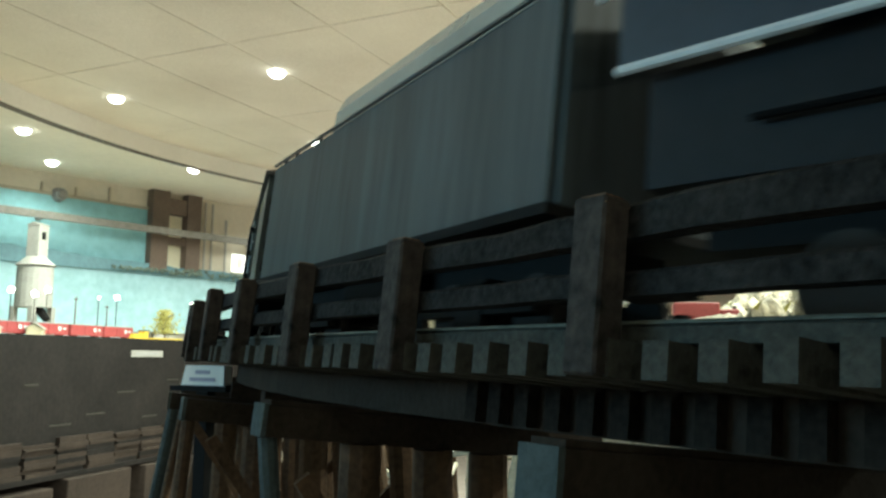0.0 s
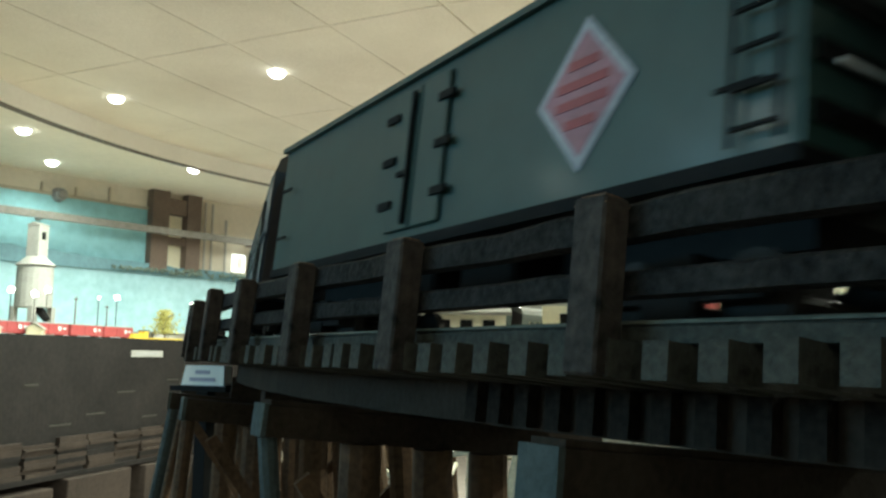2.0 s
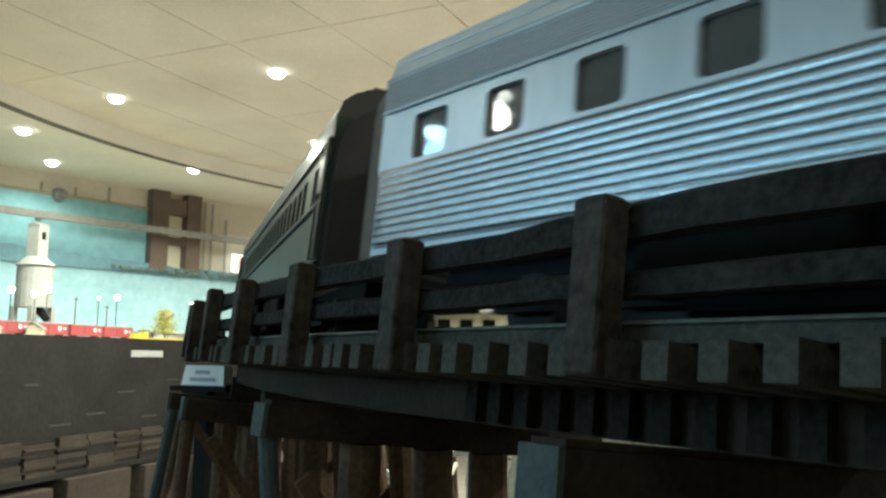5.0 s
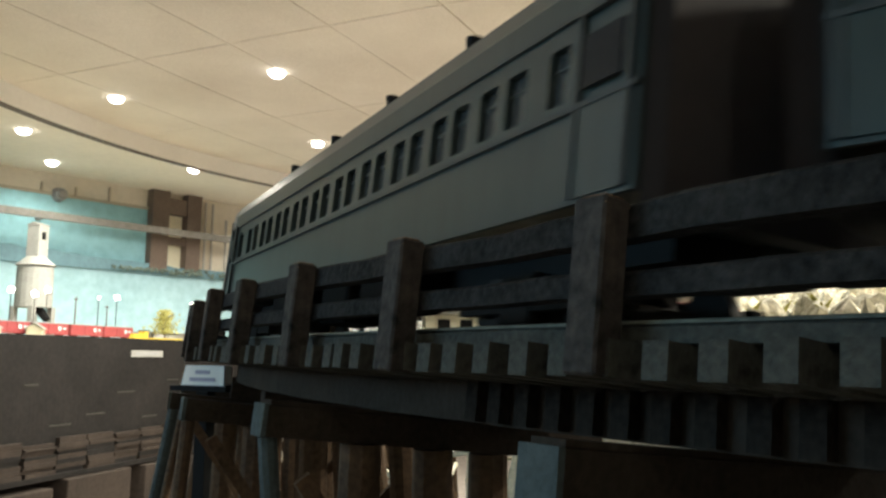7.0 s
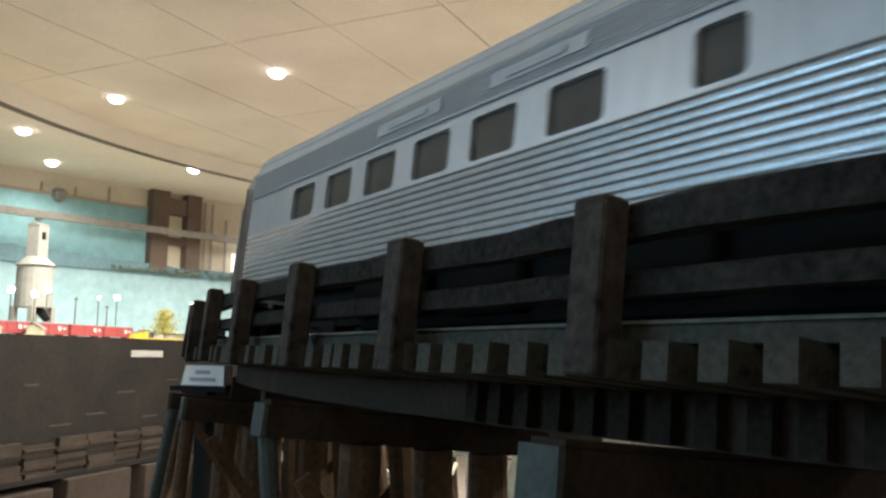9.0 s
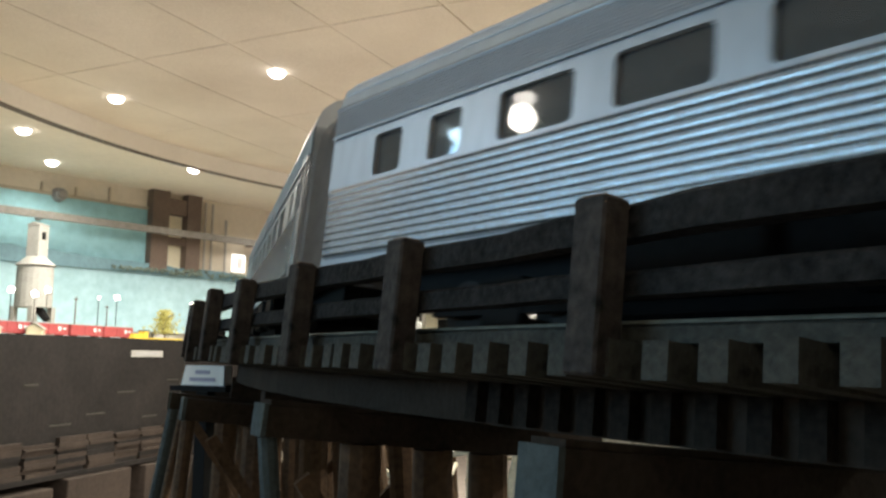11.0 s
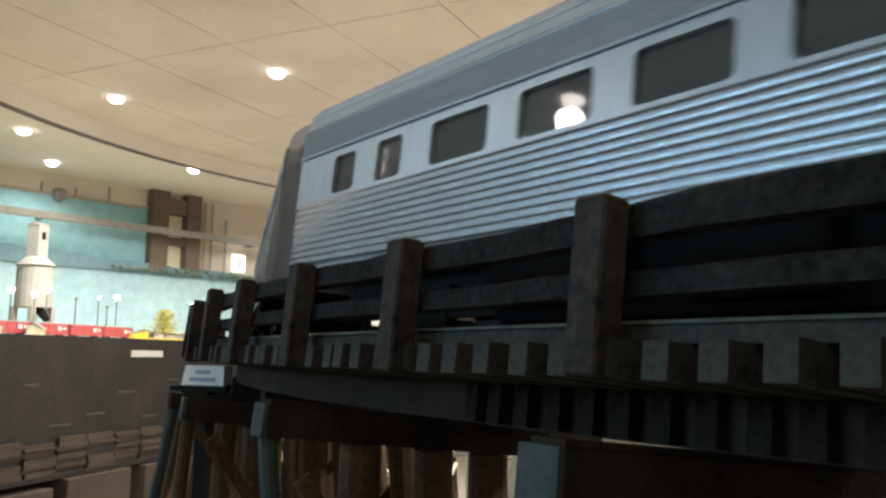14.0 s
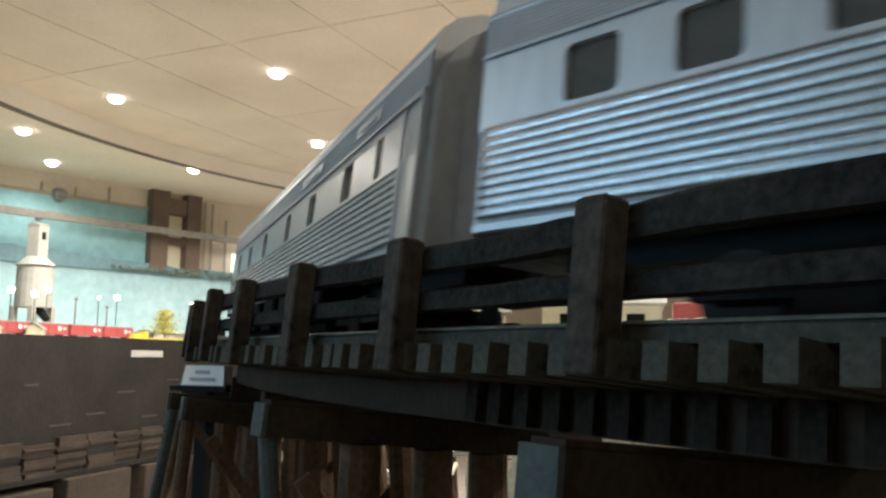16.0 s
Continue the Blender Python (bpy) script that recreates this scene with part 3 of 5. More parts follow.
    part("roof", bm, M_DIAPH, t)
    # yellowing tree
    t = thing("model_tree", "small model tree with sparse yellow-green foliage", "tree")
    t.matrix_basis = BENCH_M @ Matrix.Translation((2.02, 0.30, -0.012)) @ Matrix.Scale(1.5, 4)
    bm = bmesh.new()
    rod(bm, (0, 0, 0), (0, 0, 0.13), 0.009, 0.004, 6)
    rnd = random.Random(3)
    for k in range(9):
        a = rnd.uniform(0, 6.28)
        rod(bm, (0, 0, 0.04 + 0.01 * k), (0.05 * math.cos(a), 0.05 * math.sin(a), 0.07 + 0.012 * k), 0.003, 0.001, 5)
    part("trunk", bm, M_BROWN, t)
    bm = bmesh.new()
    for k in range(900):
        a, r, z = rnd.uniform(0, 6.28), abs(rnd.gauss(0, 0.035)), rnd.uniform(0.045, 0.17)
        r *= 1.25 - (z - 0.045) * 5
        c = Vector((r * math.cos(a), r * math.sin(a), z))
        m = Matrix.Translation(c) @ Euler((rnd.uniform(0, 6), rnd.uniform(0, 6), 0)).to_matrix().to_4x4()
        s = rnd.uniform(0.005, 0.011)
        vs = [bm.verts.new(m @ Vector(q)) for q in ((-s, 0, 0), (0, -s * 0.6, 0), (s, 0, 0), (0, s * 0.6, s * 0.4))]
        bm.faces.new(vs)
    part("crown", bm, M_LEAF, t)


far_things()


# ------------------------------------------------------------------ trestle
POST0, POSTP = 0.104, 0.0579
TIE0 = POST0 + 0.0018


def trestle():
    t = thing("trestle", "dark stained timber model railway trestle on a banked curve", "model bridge")

    def bar(name, mt, out0, out1, h0, h1, s0=-1.45, s1=0.70, step=0.0145, label="", wob=0.0, lift=0.0):
        bm = bmesh.new()
        n = int((s1 - s0) / step)
        prev = None
        for k in range(n + 1):
            s = s0 + (s1 - s0) * k / n
            w = wob * noise.noise((s * 60, h0 * 300, out0 * 100))
            c = 0.0007 + 0.4 * abs(w)
            u = w
            w += lift * max(0.0, min(1.0, (s - 0.07) / 0.08))
            ring = [bm.verts.new(deck(s, o, h)) for o, h in ((out0, h0 + w * 0.5), (out1 + u, h0 + w * 0.5), (out1 + u, h1 + w - c), (out1 + u - c, h1 + w), (out0, h1 + w))]
            if prev:
                for q in range(5):
                    bm.faces.new((prev[q], prev[(q + 1) % 5], ring[(q + 1) % 5], ring[q]))
            prev = ring
        return part(name, bm, mt, t, label)
    bar("top_rail", M_TIMBER, 0.0490, 0.0528, 0.0120, 0.0176, wob=0.0008, lift=0.0018)
    bar("middle_rail", M_TIMBER, 0.0490, 0.0528, 0.0031, 0.0074, wob=0.0008)
    bar("guard_timber", M_TIE, 0.0440, 0.0500, -0.0042, -0.0010, wob=0.0002)
    # light caught on the guard timber's top edge, painted as a pale strip
    bar("edge_highlight", M_EDGE, 0.0480, 0.0502, -0.0009, -0.0004, label="thin pale strip painting the lit top edge of the guard timber")
    bar("guard_timber", M_TIE, -0.0460, -0.0410, -0.0042, -0.0005, wob=0.0004)
    for o in (0.0167, -0.0167):
        bar("running_rail", M_RAIL, o - 0.0009, o + 0.0009, -0.004, 0.0, s0=-6.0, s1=6.2)
    for o in (0.020, 0.008, -0.008, -0.020):
        bar("stringer", M_TARRED, o - 0.006, o + 0.006, -0.0200, -0.0100, s0=-6.0, s1=6.2, wob=0.0006)
    # ties and posts, on shared meshes
    bm = bmesh.new()
    box(bm, (-0.0024, -0.0555, -0.0100), (0.0024, 0.0480, -0.0041))
    tie0 = part("tie", bm, M_TIE, t)
    pitch = POSTP / 6
    rnd = random.Random(11)
    first = True
    for i in range(-150, 62):
        s = TIE0 + i * pitch
        m = track_pose(s) @ pose(0, rnd.uniform(-0.0012, 0.0008), rnd.uniform(-0.0004, 0), 0, 0, rnd.uniform(-1.2, 1.2))
        if first:
            tie0.matrix_basis, first = m, False
        else:
            share("tie", tie0, m, t)
    bm = bmesh.new()
    box(bm, (-0.0023, -0.0290, -0.0195), (0.0023, -0.0258, -0.0102))
    block0 = part("spacer_block", bm, M_BLOCK, t)
    first = True
    for i in range(-90, 62):
        m = track_pose(TIE0 + i * pitch) @ pose(rnd.uniform(-0.0003, 0.0003), rnd.uniform(-0.0006, 0), 0)
        if i < -7:                       # the far stretch has a plain stringer
            continue
        if first:
            block0.matrix_basis, first = m, False
        else:
            share("spacer_block", block0, m, t)
    bm = bmesh.new()
    for i in range(-620, -150):
        box(bm, (-0.0024, -0.0555, -0.0100), (0.0024, 0.0480, -0.0041), track_pose(TIE0 + i * pitch))
    for i in range(62, 620):
        box(bm, (-0.0024, -0.0555, -0.0100), (0.0024, 0.0480, -0.0041), track_pose(TIE0 + i * pitch))
    tagged(part("far_ties", bm, M_TIE, t), kind="stuff")
    bm = bmesh.new()
    v = box(bm, (-0.0036, -0.0590, -0.0102), (0.0036, -0.0530, 0.0186))
    bmesh.ops.bevel(bm, geom=bm.edges[:], offset=0.0005, segments=1, affect="EDGES")
    post0 = part("guard_post", bm, M_POST, t)
    bm = bmesh.new()
    v = box(bm, (-0.0037, -0.0588, 0.0172), (0.0036, -0.0531, 0.0190))
    for q in v:
        if q.co.z > 0.018:
            q.co.x *= 0.72
            q.co.y = -0.056 + (q.co.y + 0.056) * 0.7
    worn0 = part("worn_top", bm, M_WORN, t, "splintered rusty orange-brown post top")
    first = True
    for i in range(-22, 11):
        m = track_pose(POST0 + i * POSTP) @ pose(0, 0, rnd.uniform(-0.0006, 0.0006), rnd.uniform(-1.5, 1.5), rnd.uniform(-1.5, 1.5), 0)
        if first:
            worn0.matrix_basis = m
        else:
            share("worn_top", worn0, m, t)
        if first:
            post0.matrix_basis, first = m, False
        else:
            share("guard_post", post0, m, t)
    # bents: cap, six piles, diagonal braces
    bed = 0.72
    for i in range(-8, 6):
        s = POST0 - 0.004 + (2 * i) * POSTP
        drop = 0.0085 if i < -2 else 0.0055 if i == -2 else 0.0012
        base = track_pose(s) @ Matrix.Translation((0, 0, -drop))
        bm = bmesh.new()
        box(bm, (-0.0040, -0.0600 if i > -2 else -0.0300, -0.0201), (0.0040, 0.0540 if i > -2 else 0.0300, drop - 0.0201), base)
        part("packing_block", bm, M_TARRED, t)
        bm = bmesh.new()
        box(bm, (-0.0045, -0.0605, -0.0288), (0.0045, 0.0560, -0.0202), base)
        capob = part("bent_cap", bm, M_TARRED, t, "dark cap timber with its end painted paler as lit")
        bm = bmesh.new()
        # the cap's light-facing end gets its own paler colour
        box(bm, (-0.0047, -0.0620, -0.0290), (0.0047, -0.0606, -0.0200), base)
        part("cap_end", bm, M_LITWOOD, capob, "end face painted pale grey as if lit")
        for q, (o, lean) in enumerate(((0.0585, -0.0185 if i > -2 else 0.015 if i == -2 else 0.03), (0.030, 0.006), (0.006, 0.0), (-0.014, 0.0), (-0.034, -0.012), (-0.050, -0.030))):
            a = deck(s, o, -0.0290 - drop)
            b = deck(s, o + lean * 2.0, -0.0290)
            bm = bmesh.new()
            rod(bm, (b.x, b.y, bed), a, 0.0034 if q == 0 else 0.0074, 0.0028 if q == 0 else 0.0062, 10)
            # outer legs that catch the light are painted in the paler lit grey
            part("bent_leg", bm, M_LITWOOD if q == 0 and i in (-3, -1, 0) else M_PILE, t)
        for k, (z0, z1) in enumerate(((-0.04, -0.16), (-0.17, -0.33))):
            for sg in (1, -1):
                a, b = deck(s, 0.050 * sg, z0), deck(s, -0.050 * sg, z1)
                sh = track_pose(s).to_3x3() @ Vector((0.008 * sg, 0, 0))
                bm = bmesh.new()
                beam(bm, a + sh, b + sh, 0.002, 0.0048)
                part("brace", bm, M_PILE, t)
        if i < 5:
            for z in (-0.165, -0.33):
                s2 = s + 2 * POSTP
                for o in (0.06 + 0.25 * -z, -0.06):
                    bm = bmesh.new()
                    beam(bm, deck(s, o, z), deck(s2, o, z), 0.006, 0.008)
                    part("girt", bm, M_PILE, t)
    for lo, hi in ((-6.0, -1.05), (0.80, 6.2)):
        n = int((hi - lo) / 0.23)
        for k in range(n + 1):
            s = lo + (hi - lo) * k / n
            bm = bmesh.new()
            box(bm, (-0.0045, -0.0560, -0.0288), (0.0045, 0.0500, -0.0202), track_pose(s))
            part("bent_cap", bm, M_TARRED, t)
            for o in (0.045, 0.0, -0.040):
                a = deck(s, o, -0.0290)
                b = deck(s, o * 1.7, -0.0290)
                bm = bmesh.new()
                rod(bm, (b.x, b.y, bed), a, 0.0052, 0.0044, 6)
                part("bent_leg", bm, M_PILE, t)
    return t


M_WORN = mat("splintered_rusty_wood", (0.075, 0.042, 0.026), 0.85, var=0.6, scale=160, bump=0.8, tint=(0.19, 0.12, 0.08), spec=0.1)
M_EDGE = mat("pale_lit_edge", (0.115, 0.125, 0.105), 0.6, var=0.4, scale=50, spec=0.2)
M_BLOCK = mat("dark_spacer_block", (0.020, 0.0160, 0.0130), 0.85, var=0.6, scale=70, bump=0.4, spec=0.06)
M_POST = mat("rusty_brown_post", (0.022, 0.021, 0.0215), 0.7, var=0.6, scale=45, bump=0.6, tint=(0.050, 0.042, 0.037), spec=0.12)
M_TARRED = mat("tarred_black_timber", (0.032, 0.0245, 0.0185), 0.8, var=0.4, scale=60, bump=0.4, spec=0.12)
M_LITWOOD = mat("lit_timber_grey", (0.060, 0.076, 0.078), 0.7, var=0.35, scale=60, bump=0.5, spec=0.12)
TRESTLE = trestle()


# ------------------------------------------------------------------ scenery round the trestle
def hill(name, label, x0, x1, y0, y1, fz, n, m, material, category="scenery"):
    """A rocky sheet with thickness whose height is fz(x, y)."""
    bm = bmesh.new()
    top = [[bm.verts.new((x0 + (x1 - x0) * i / n, y0 + (y1 - y0) * j / m, fz(x0 + (x1 - x0) * i / n, y0 + (y1 - y0) * j / m))) for j in range(m + 1)] for i in range(n + 1)]
    for i in range(n):
        for j in range(m):
            c = top[i][j].co
            if math.hypot(c.x - CX, c.y - CY) < R - 0.06:
                bm.faces.new((top[i][j], top[i + 1][j], top[i + 1][j + 1], top[i][j + 1]))
    bmesh.ops.delete(bm, geom=[v for v in bm.verts if not v.link_faces], context="VERTS")
    return tagged(part(name, bm, material), label, category)


def scenery():
    # bench below the trestle
    t = thing("trestle_bench", "layout bench with a dark edge carrying the trestle", "layout bench")
    bm = bmesh.new()
    bmesh.ops.create_cone(bm, cap_ends=True, segments=64, radius1=R + 0.22, radius2=R + 0.22, depth=0.04, matrix=Matrix.Translation((CX, CY, 0.70)))
    part("bench_top", bm, M_GROUND, t)
    bm = bmesh.new()
    bmesh.ops.create_cone(bm, cap_ends=False, segments=64, radius1=R + 0.10, radius2=R + 0.10, depth=0.66, matrix=Matrix.Translation((CX, CY, 0.345)))
    part("skirt", bm, M_FASCIA, t)

    for lo, hi in ((-6.1, S_IN), (S_OUT, 6.3)):
        (a, h), (b, _) = track(lo), track(hi)
        w = thing("approach_bench", "long narrow layout bench carrying the approach track", "layout bench", "approach benches")
        d = (b - a).length
        w.matrix_basis = Matrix.Translation((a.x, a.y, 0)) @ Matrix.Rotation(h, 4, "Z")
        bm = bmesh.new()
        box(bm, (0, -0.22, 0.684), (d, 0.22, 0.7195))
        part("bench_top", bm, M_GROUND, w)
        for k in range(6):
            for y in (-0.19, 0.15):
                x = 0.1 + k * (d - 0.25) / 5
                bm = bmesh.new()
                box(bm, (x, y, 0), (x + 0.04, y + 0.04, 0.6838))
                part("leg", bm, M_BROWN, w)

    def rocky(x, y):
        v = Vector((x, y, 0))
        r = math.hypot(x - CX, y - CY)
        base = 0.72 + 0.405 * max(0, min(1, (0.95 - r) / 0.10))
        peak = 0.135 * math.exp(-(((x - 0.68) / 0.25) ** 2 + ((y - 1.40) / 0.20) ** 2))
        d, _ = noise.voronoi(v * 26 + noise.noise_vector(v * 40) * 0.35)
        e, _ = noise.voronoi(v * 70)
        rough = 0.030 * abs(noise.noise(v * 12)) + 0.030 * min(1, (d[1] - d[0]) * 1.6) + 0.006 * min(1, e[1] - e[0]) + 0.004 * noise.noise(v * 160)
        shelf = 0.3 + 0.7 * max(0.0, min(1.0, (x / max(y, 0.1) - 0.32) / 0.06))
        mound = 0.026 * (1.0 - shelf) / 0.7 * max(0.0, min(1.0, (0.80 - r) / 0.08))
        return base + peak + mound + rough * shelf * (1 if r < 0.95 else 0.6)
    h = hill("rock_hill", "sunlit yellow-grey rocky model hillside inside the curve", CX - 1.0, CX + 1.0, CY - 1.0, CY + 1.0, rocky, 400, 400, M_ROCK)
    # dry tufts on the rock
    rnd = random.Random(8)
    bm = bmesh.new()
    for k in range(900):
        a, r = rnd.uniform(0, 6.28), 0.9 * math.sqrt(rnd.random())
        x, y = CX + r * math.cos(a), CY + r * math.sin(a)
        z = rocky(x, y)
        for q in range(3):
            b = Vector((rnd.uniform(-0.008, 0.008), rnd.uniform(-0.008, 0.008), rnd.uniform(0.003, 0.008)))
            vs = [bm.verts.new(Vector((x, y, z - 0.002)) + w) for w in (Vector((0.002, 0, 0)), Vector((-0.002, 0, 0)), b)]
            bm.faces.new(vs)
    tagged(part("dry_tufts", bm, M_LEAF), "dry yellow-green tufts on the rocks", "tufts", kind="stuff")
    # buildings and vehicles on the hillside shelf
    def house(x, y, w, d, h, rz, wall, roof, label):
        z = 1.136
        t = thing("model_house", label, "model building", "buildings inside the curve")
        t.matrix_basis = pose(x, y, z, 0, 0, rz)
        bm = bmesh.new()
        box(bm, (0, 0, -0.02), (w, d, h))
        prism(bm, [(0, h), (d, h), (d / 2, h + d * 0.35)], 0, w)
        part("wall", bm, wall, t)
        bm = bmesh.new()
        for s in (0, 1):
            y0, y1 = (-0.006, d / 2) if s == 0 else (d + 0.006, d / 2)
            prism(bm, [(y0, h - 0.004), (y1, h + d * 0.35 + 0.0005), (y1, h + d * 0.35 + 0.004), (y0, h)], -0.006, w + 0.006)
        part("roof", bm, roof, t)
        for k in range(3):
            bm = bmesh.new()
            box(bm, (w * (0.15 + 0.28 * k), -0.0015, h * 0.35), (w * (0.30 + 0.28 * k), -0.0003, h * 0.75))
            part("window", bm, M_BLACK, t)
    house(0.13, 1.10, 0.15, 0.09, 0.055, -12, M_CREAM, M_TOWER, "cream model house with a white roof")
    house(-0.02, 1.05, 0.10, 0.07, 0.04, 5, M_CREAM, M_TRIM, "cream model shed with a grey roof")
    t = thing("red_truck", "small red model delivery truck parked by the rocks", "model truck")
    t.matrix_basis = pose(0.285, 1.045, rocky(0.32, 1.05) + 0.001, 0, 0, -12)
    for nm, lo, hi, mm in (("cargo_box", (0, 0, 0.008), (0.055, 0.035, 0.034), M_RED), ("cab", (0.0555, 0.003, 0.008), (0.078, 0.032, 0.026), M_RED), ("windscreen", (0.070, 0.006, 0.0262), (0.076, 0.029, 0.030), M_GLASS)):
        bm = bmesh.new()
        box(bm, lo, hi)
        bmesh.ops.bevel(bm, geom=bm.edges[:], offset=0.0015, segments=1, affect="EDGES")
        part(nm, bm, mm, t)
    for x in (0.012, 0.062):
        for y in (0.002, 0.033):
            bm = bmesh.new()
            rod(bm, (x, y - 0.003, 0.006), (x, y + 0.003, 0.006), 0.007, None, 12)
            part("wheel", bm, M_BLACK, t)
    # pale timber lattice frames on the ground behind the bents
    for k, (x, y, rz) in enumerate(((0.10, 0.98, 10), (0.02, 0.80, -15), (0.18, 0.86, 30))):
        t = thing("lattice_frame", "pale stripwood lattice frame on the ground behind the trestle", "lattice", "lattice frames")
        t.matrix_basis = pose(x, y, 0.74, 0, 0, rz)
        for q in range(4):
            bm = bmesh.new()
            beam(bm, (q * 0.03, 0, 0), (q * 0.03 + 0.008, 0.0, 0.34), 0.0035)
            part("upright", bm, M_CREAM, t)
        for q in range(5):
            bm = bmesh.new()
            beam(bm, (-0.01, 0.007, 0.05 + q * 0.06), (0.11, 0.007, 0.075 + q * 0.06), 0.005)
            part("slat", bm, M_CREAM, t)
    # brushwood behind the bents
    rnd = random.Random(21)
    bm = bmesh.new()
    for k in range(260):
        a = Vector((rnd.uniform(-0.06, 0.24), rnd.uniform(0.74, 1.0), 0.72 + rnd.uniform(0, 1) ** 1.4 * 0.30))
        d = Vector((rnd.gauss(0, 1), rnd.gauss(0, 0.5), rnd.gauss(0, 0.9))).normalized() * rnd.uniform(0.02, 0.06)
        beam(bm, a - d, a + d, rnd.uniform(0.0015, 0.004))
    tagged(part("brushwood", bm, M_CREAM), "heap of pale sticks and chips behind the trestle legs", "brushwood", kind="stuff")
    # white sign block on a bracket by the trestle
    t = thing("name_sign", "white name block with grey print beside the trestle", "sign")
    c = Vector((-0.140, 0.512, EYE_Z - 0.0135))
    t.matrix_basis = pose(c.x, c.y, c.z, 0, 0, -22)
    bm = bmesh.new()
    v = box(bm, (-0.0155, -0.004, -0.0052), (0.0150, 0.004, 0.0066))
    for q in v:
        if q.co.z > 0 and q.co.x < 0:
            q.co.x += 0.003
    part("block", bm, M_SOFFIT, t)
    for z, w in ((-0.0015, 0.009), (0.0028, 0.005)):
        bm = bmesh.new()
        box(bm, (-w, -0.0046, z - 0.0012), (w, -0.0041, z + 0.0009))
        part("print_bar", bm, M_LAVENDER, t, "pale lavender bar of print")
    bm = bmesh.new()
    box(bm, (-0.022, -0.006, -0.0085), (0.018, 0.006, -0.0054))
    part("bracket", bm, M_BLACK, t, "dark bracket plate")
    bm = bmesh.new()
    box(bm, (-0.004, -0.004, 0.72 - c.z), (0.004, 0.004, -0.0087))
    part("stem", bm, M_BLACK, t)


scenery()


# ------------------------------------------------------------------ the train
HW = 0.032               # half the width of a car


def trucks(t, centres, axles=2, base=0.022):
    for x in centres:
        bm = bmesh.new()
        for y in (-0.024, 0.022):
            box(bm, (x - base, y, 0.007), (x + base, y + 0.003, 0.0125))
            box(bm, (x - 0.007, y - 0.0005, 0.004), (x + 0.007, y + 0.0035, 0.0155))
        box(bm, (x - 0.004, -0.022, 0.011), (x + 0.004, 0.022, 0.017))
        tr = part("truck", bm, M_BLACK, t, "black sprung truck frame")
        for k in range(axles):
            ax = x - base * 0.72 + k * 1.44 * base / (axles - 1)
            bm = bmesh.new()
            for y in (-0.0185, 0.0155):
                rod(bm, (ax, y, 0.0088), (ax, y + 0.003, 0.0088), 0.0088, None, 18)
            rod(bm, (ax, -0.0155, 0.0088), (ax, 0.0155, 0.0088), 0.002, None, 8)
            part("wheelset", bm, M_WHEEL, tr)


def underframe(t, L, boxes):
    bm = bmesh.new()
    box(bm, (-L / 2 + 0.012, -0.012, 0.0175), (L / 2 - 0.012, 0.012, 0.0245))
    part("underframe", bm, M_BLACK, t)
    for x0, x1, z0, y in boxes:
        bm = bmesh.new()
        box(bm, (x0, y, z0), (x1, y + 0.016, 0.0248))
        bmesh.ops.bevel(bm, geom=bm.edges[:], offset=0.001, segments=1, affect="EDGES")
        part("equipment_box", bm, M_UNDER, t)
    for sx in (-1, 1):
        bm = bmesh.new()
        box(bm, (sx * L / 2 - 0.010, -0.003, 0.012), (sx * L / 2 + 0.010, 0.003, 0.018))
        part("coupler", bm, M_BLACK, t)


def roof_profile(eave, top, n=9):
    pts = [(-HW, eave)]
    for k in range(n + 1):
        a = math.pi * k / n
        y = -HW * 0.985 * math.copysign(abs(math.cos(a)) ** 0.72, math.cos(a))
        pts.append((y, eave + 0.0006 + (top - eave) * math.sin(a) ** 0.85))
    pts.append((HW, eave))
    return pts


def both_sides(fn):
    """fn(bm) draws the side at y = -HW; part() adds the other as a mirrored twin."""
    bm = bmesh.new()
    fn(bm)
    MIRRORED.append(bm)
    return bm


def glazing(t, holes, L, wins_depth=0.0022):
    for xa, xb, za, zb in holes:
        bm = bmesh.new()
        box(bm, (xa - L / 2 - 0.0006, -HW + wins_depth - 0.0007, za - 0.0006), (xb - L / 2 + 0.0006, -HW + wins_depth, zb + 0.0006))
        part("window", bm, M_GLASS, t)


def interior(t, L, z0, z1, material=None):
    bm = bmesh.new()
    box(bm, (-L / 2 + 0.004, -0.026, z0 - 0.004), (L / 2 - 0.004, 0.026, z0))
    box(bm, (-L / 2 + 0.004, 0.004, z0), (L / 2 - 0.004, 0.006, z1 + 0.006))
    n = int(L / 0.03)
    for k in range(n):
        x = -L / 2 + 0.02 + k * (L - 0.04) / n
        box(bm, (x, -0.025, z0), (x + 0.006, 0.002, z0 + 0.013))
    part("interior", bm, material or M_INSIDE, t, "dim grey interior with seats")


def diaphragm(t, x0, x1, z0, z1, material=None):
    """Bellows between the cars: nested frames."""
    bm = bmesh.new()
    prev = None
    n = 6
    for k in range(2 * n + 1):
        x = x0 + (x1 - x0) * k / (2 * n)
        g = 0.0012 if k % 2 else 0.0
        w, r = HW - 0.0012 - g, 0.017
        pts = [(-w, z0)] + [(-w + r - r * math.cos(q * math.pi / 10), z1 - g - r + r * math.sin(q * math.pi / 10)) for q in range(6)]
        pts += [(-y, z) for y, z in reversed(pts)]
        ring = [bm.verts.new((x, y, z)) for y, z in pts]
        if prev:
            for q in range(len(ring)):
                j = (q + 1) % len(ring)
                bm.faces.new((prev[q], prev[j], ring[j], ring[q]))
        else:
            bm.faces.new(ring[::-1])
        prev = ring
    bm.faces.new(prev)
    part("diaphragm", bm, material or M_DIAPH, t, "ribbed grey bellows")


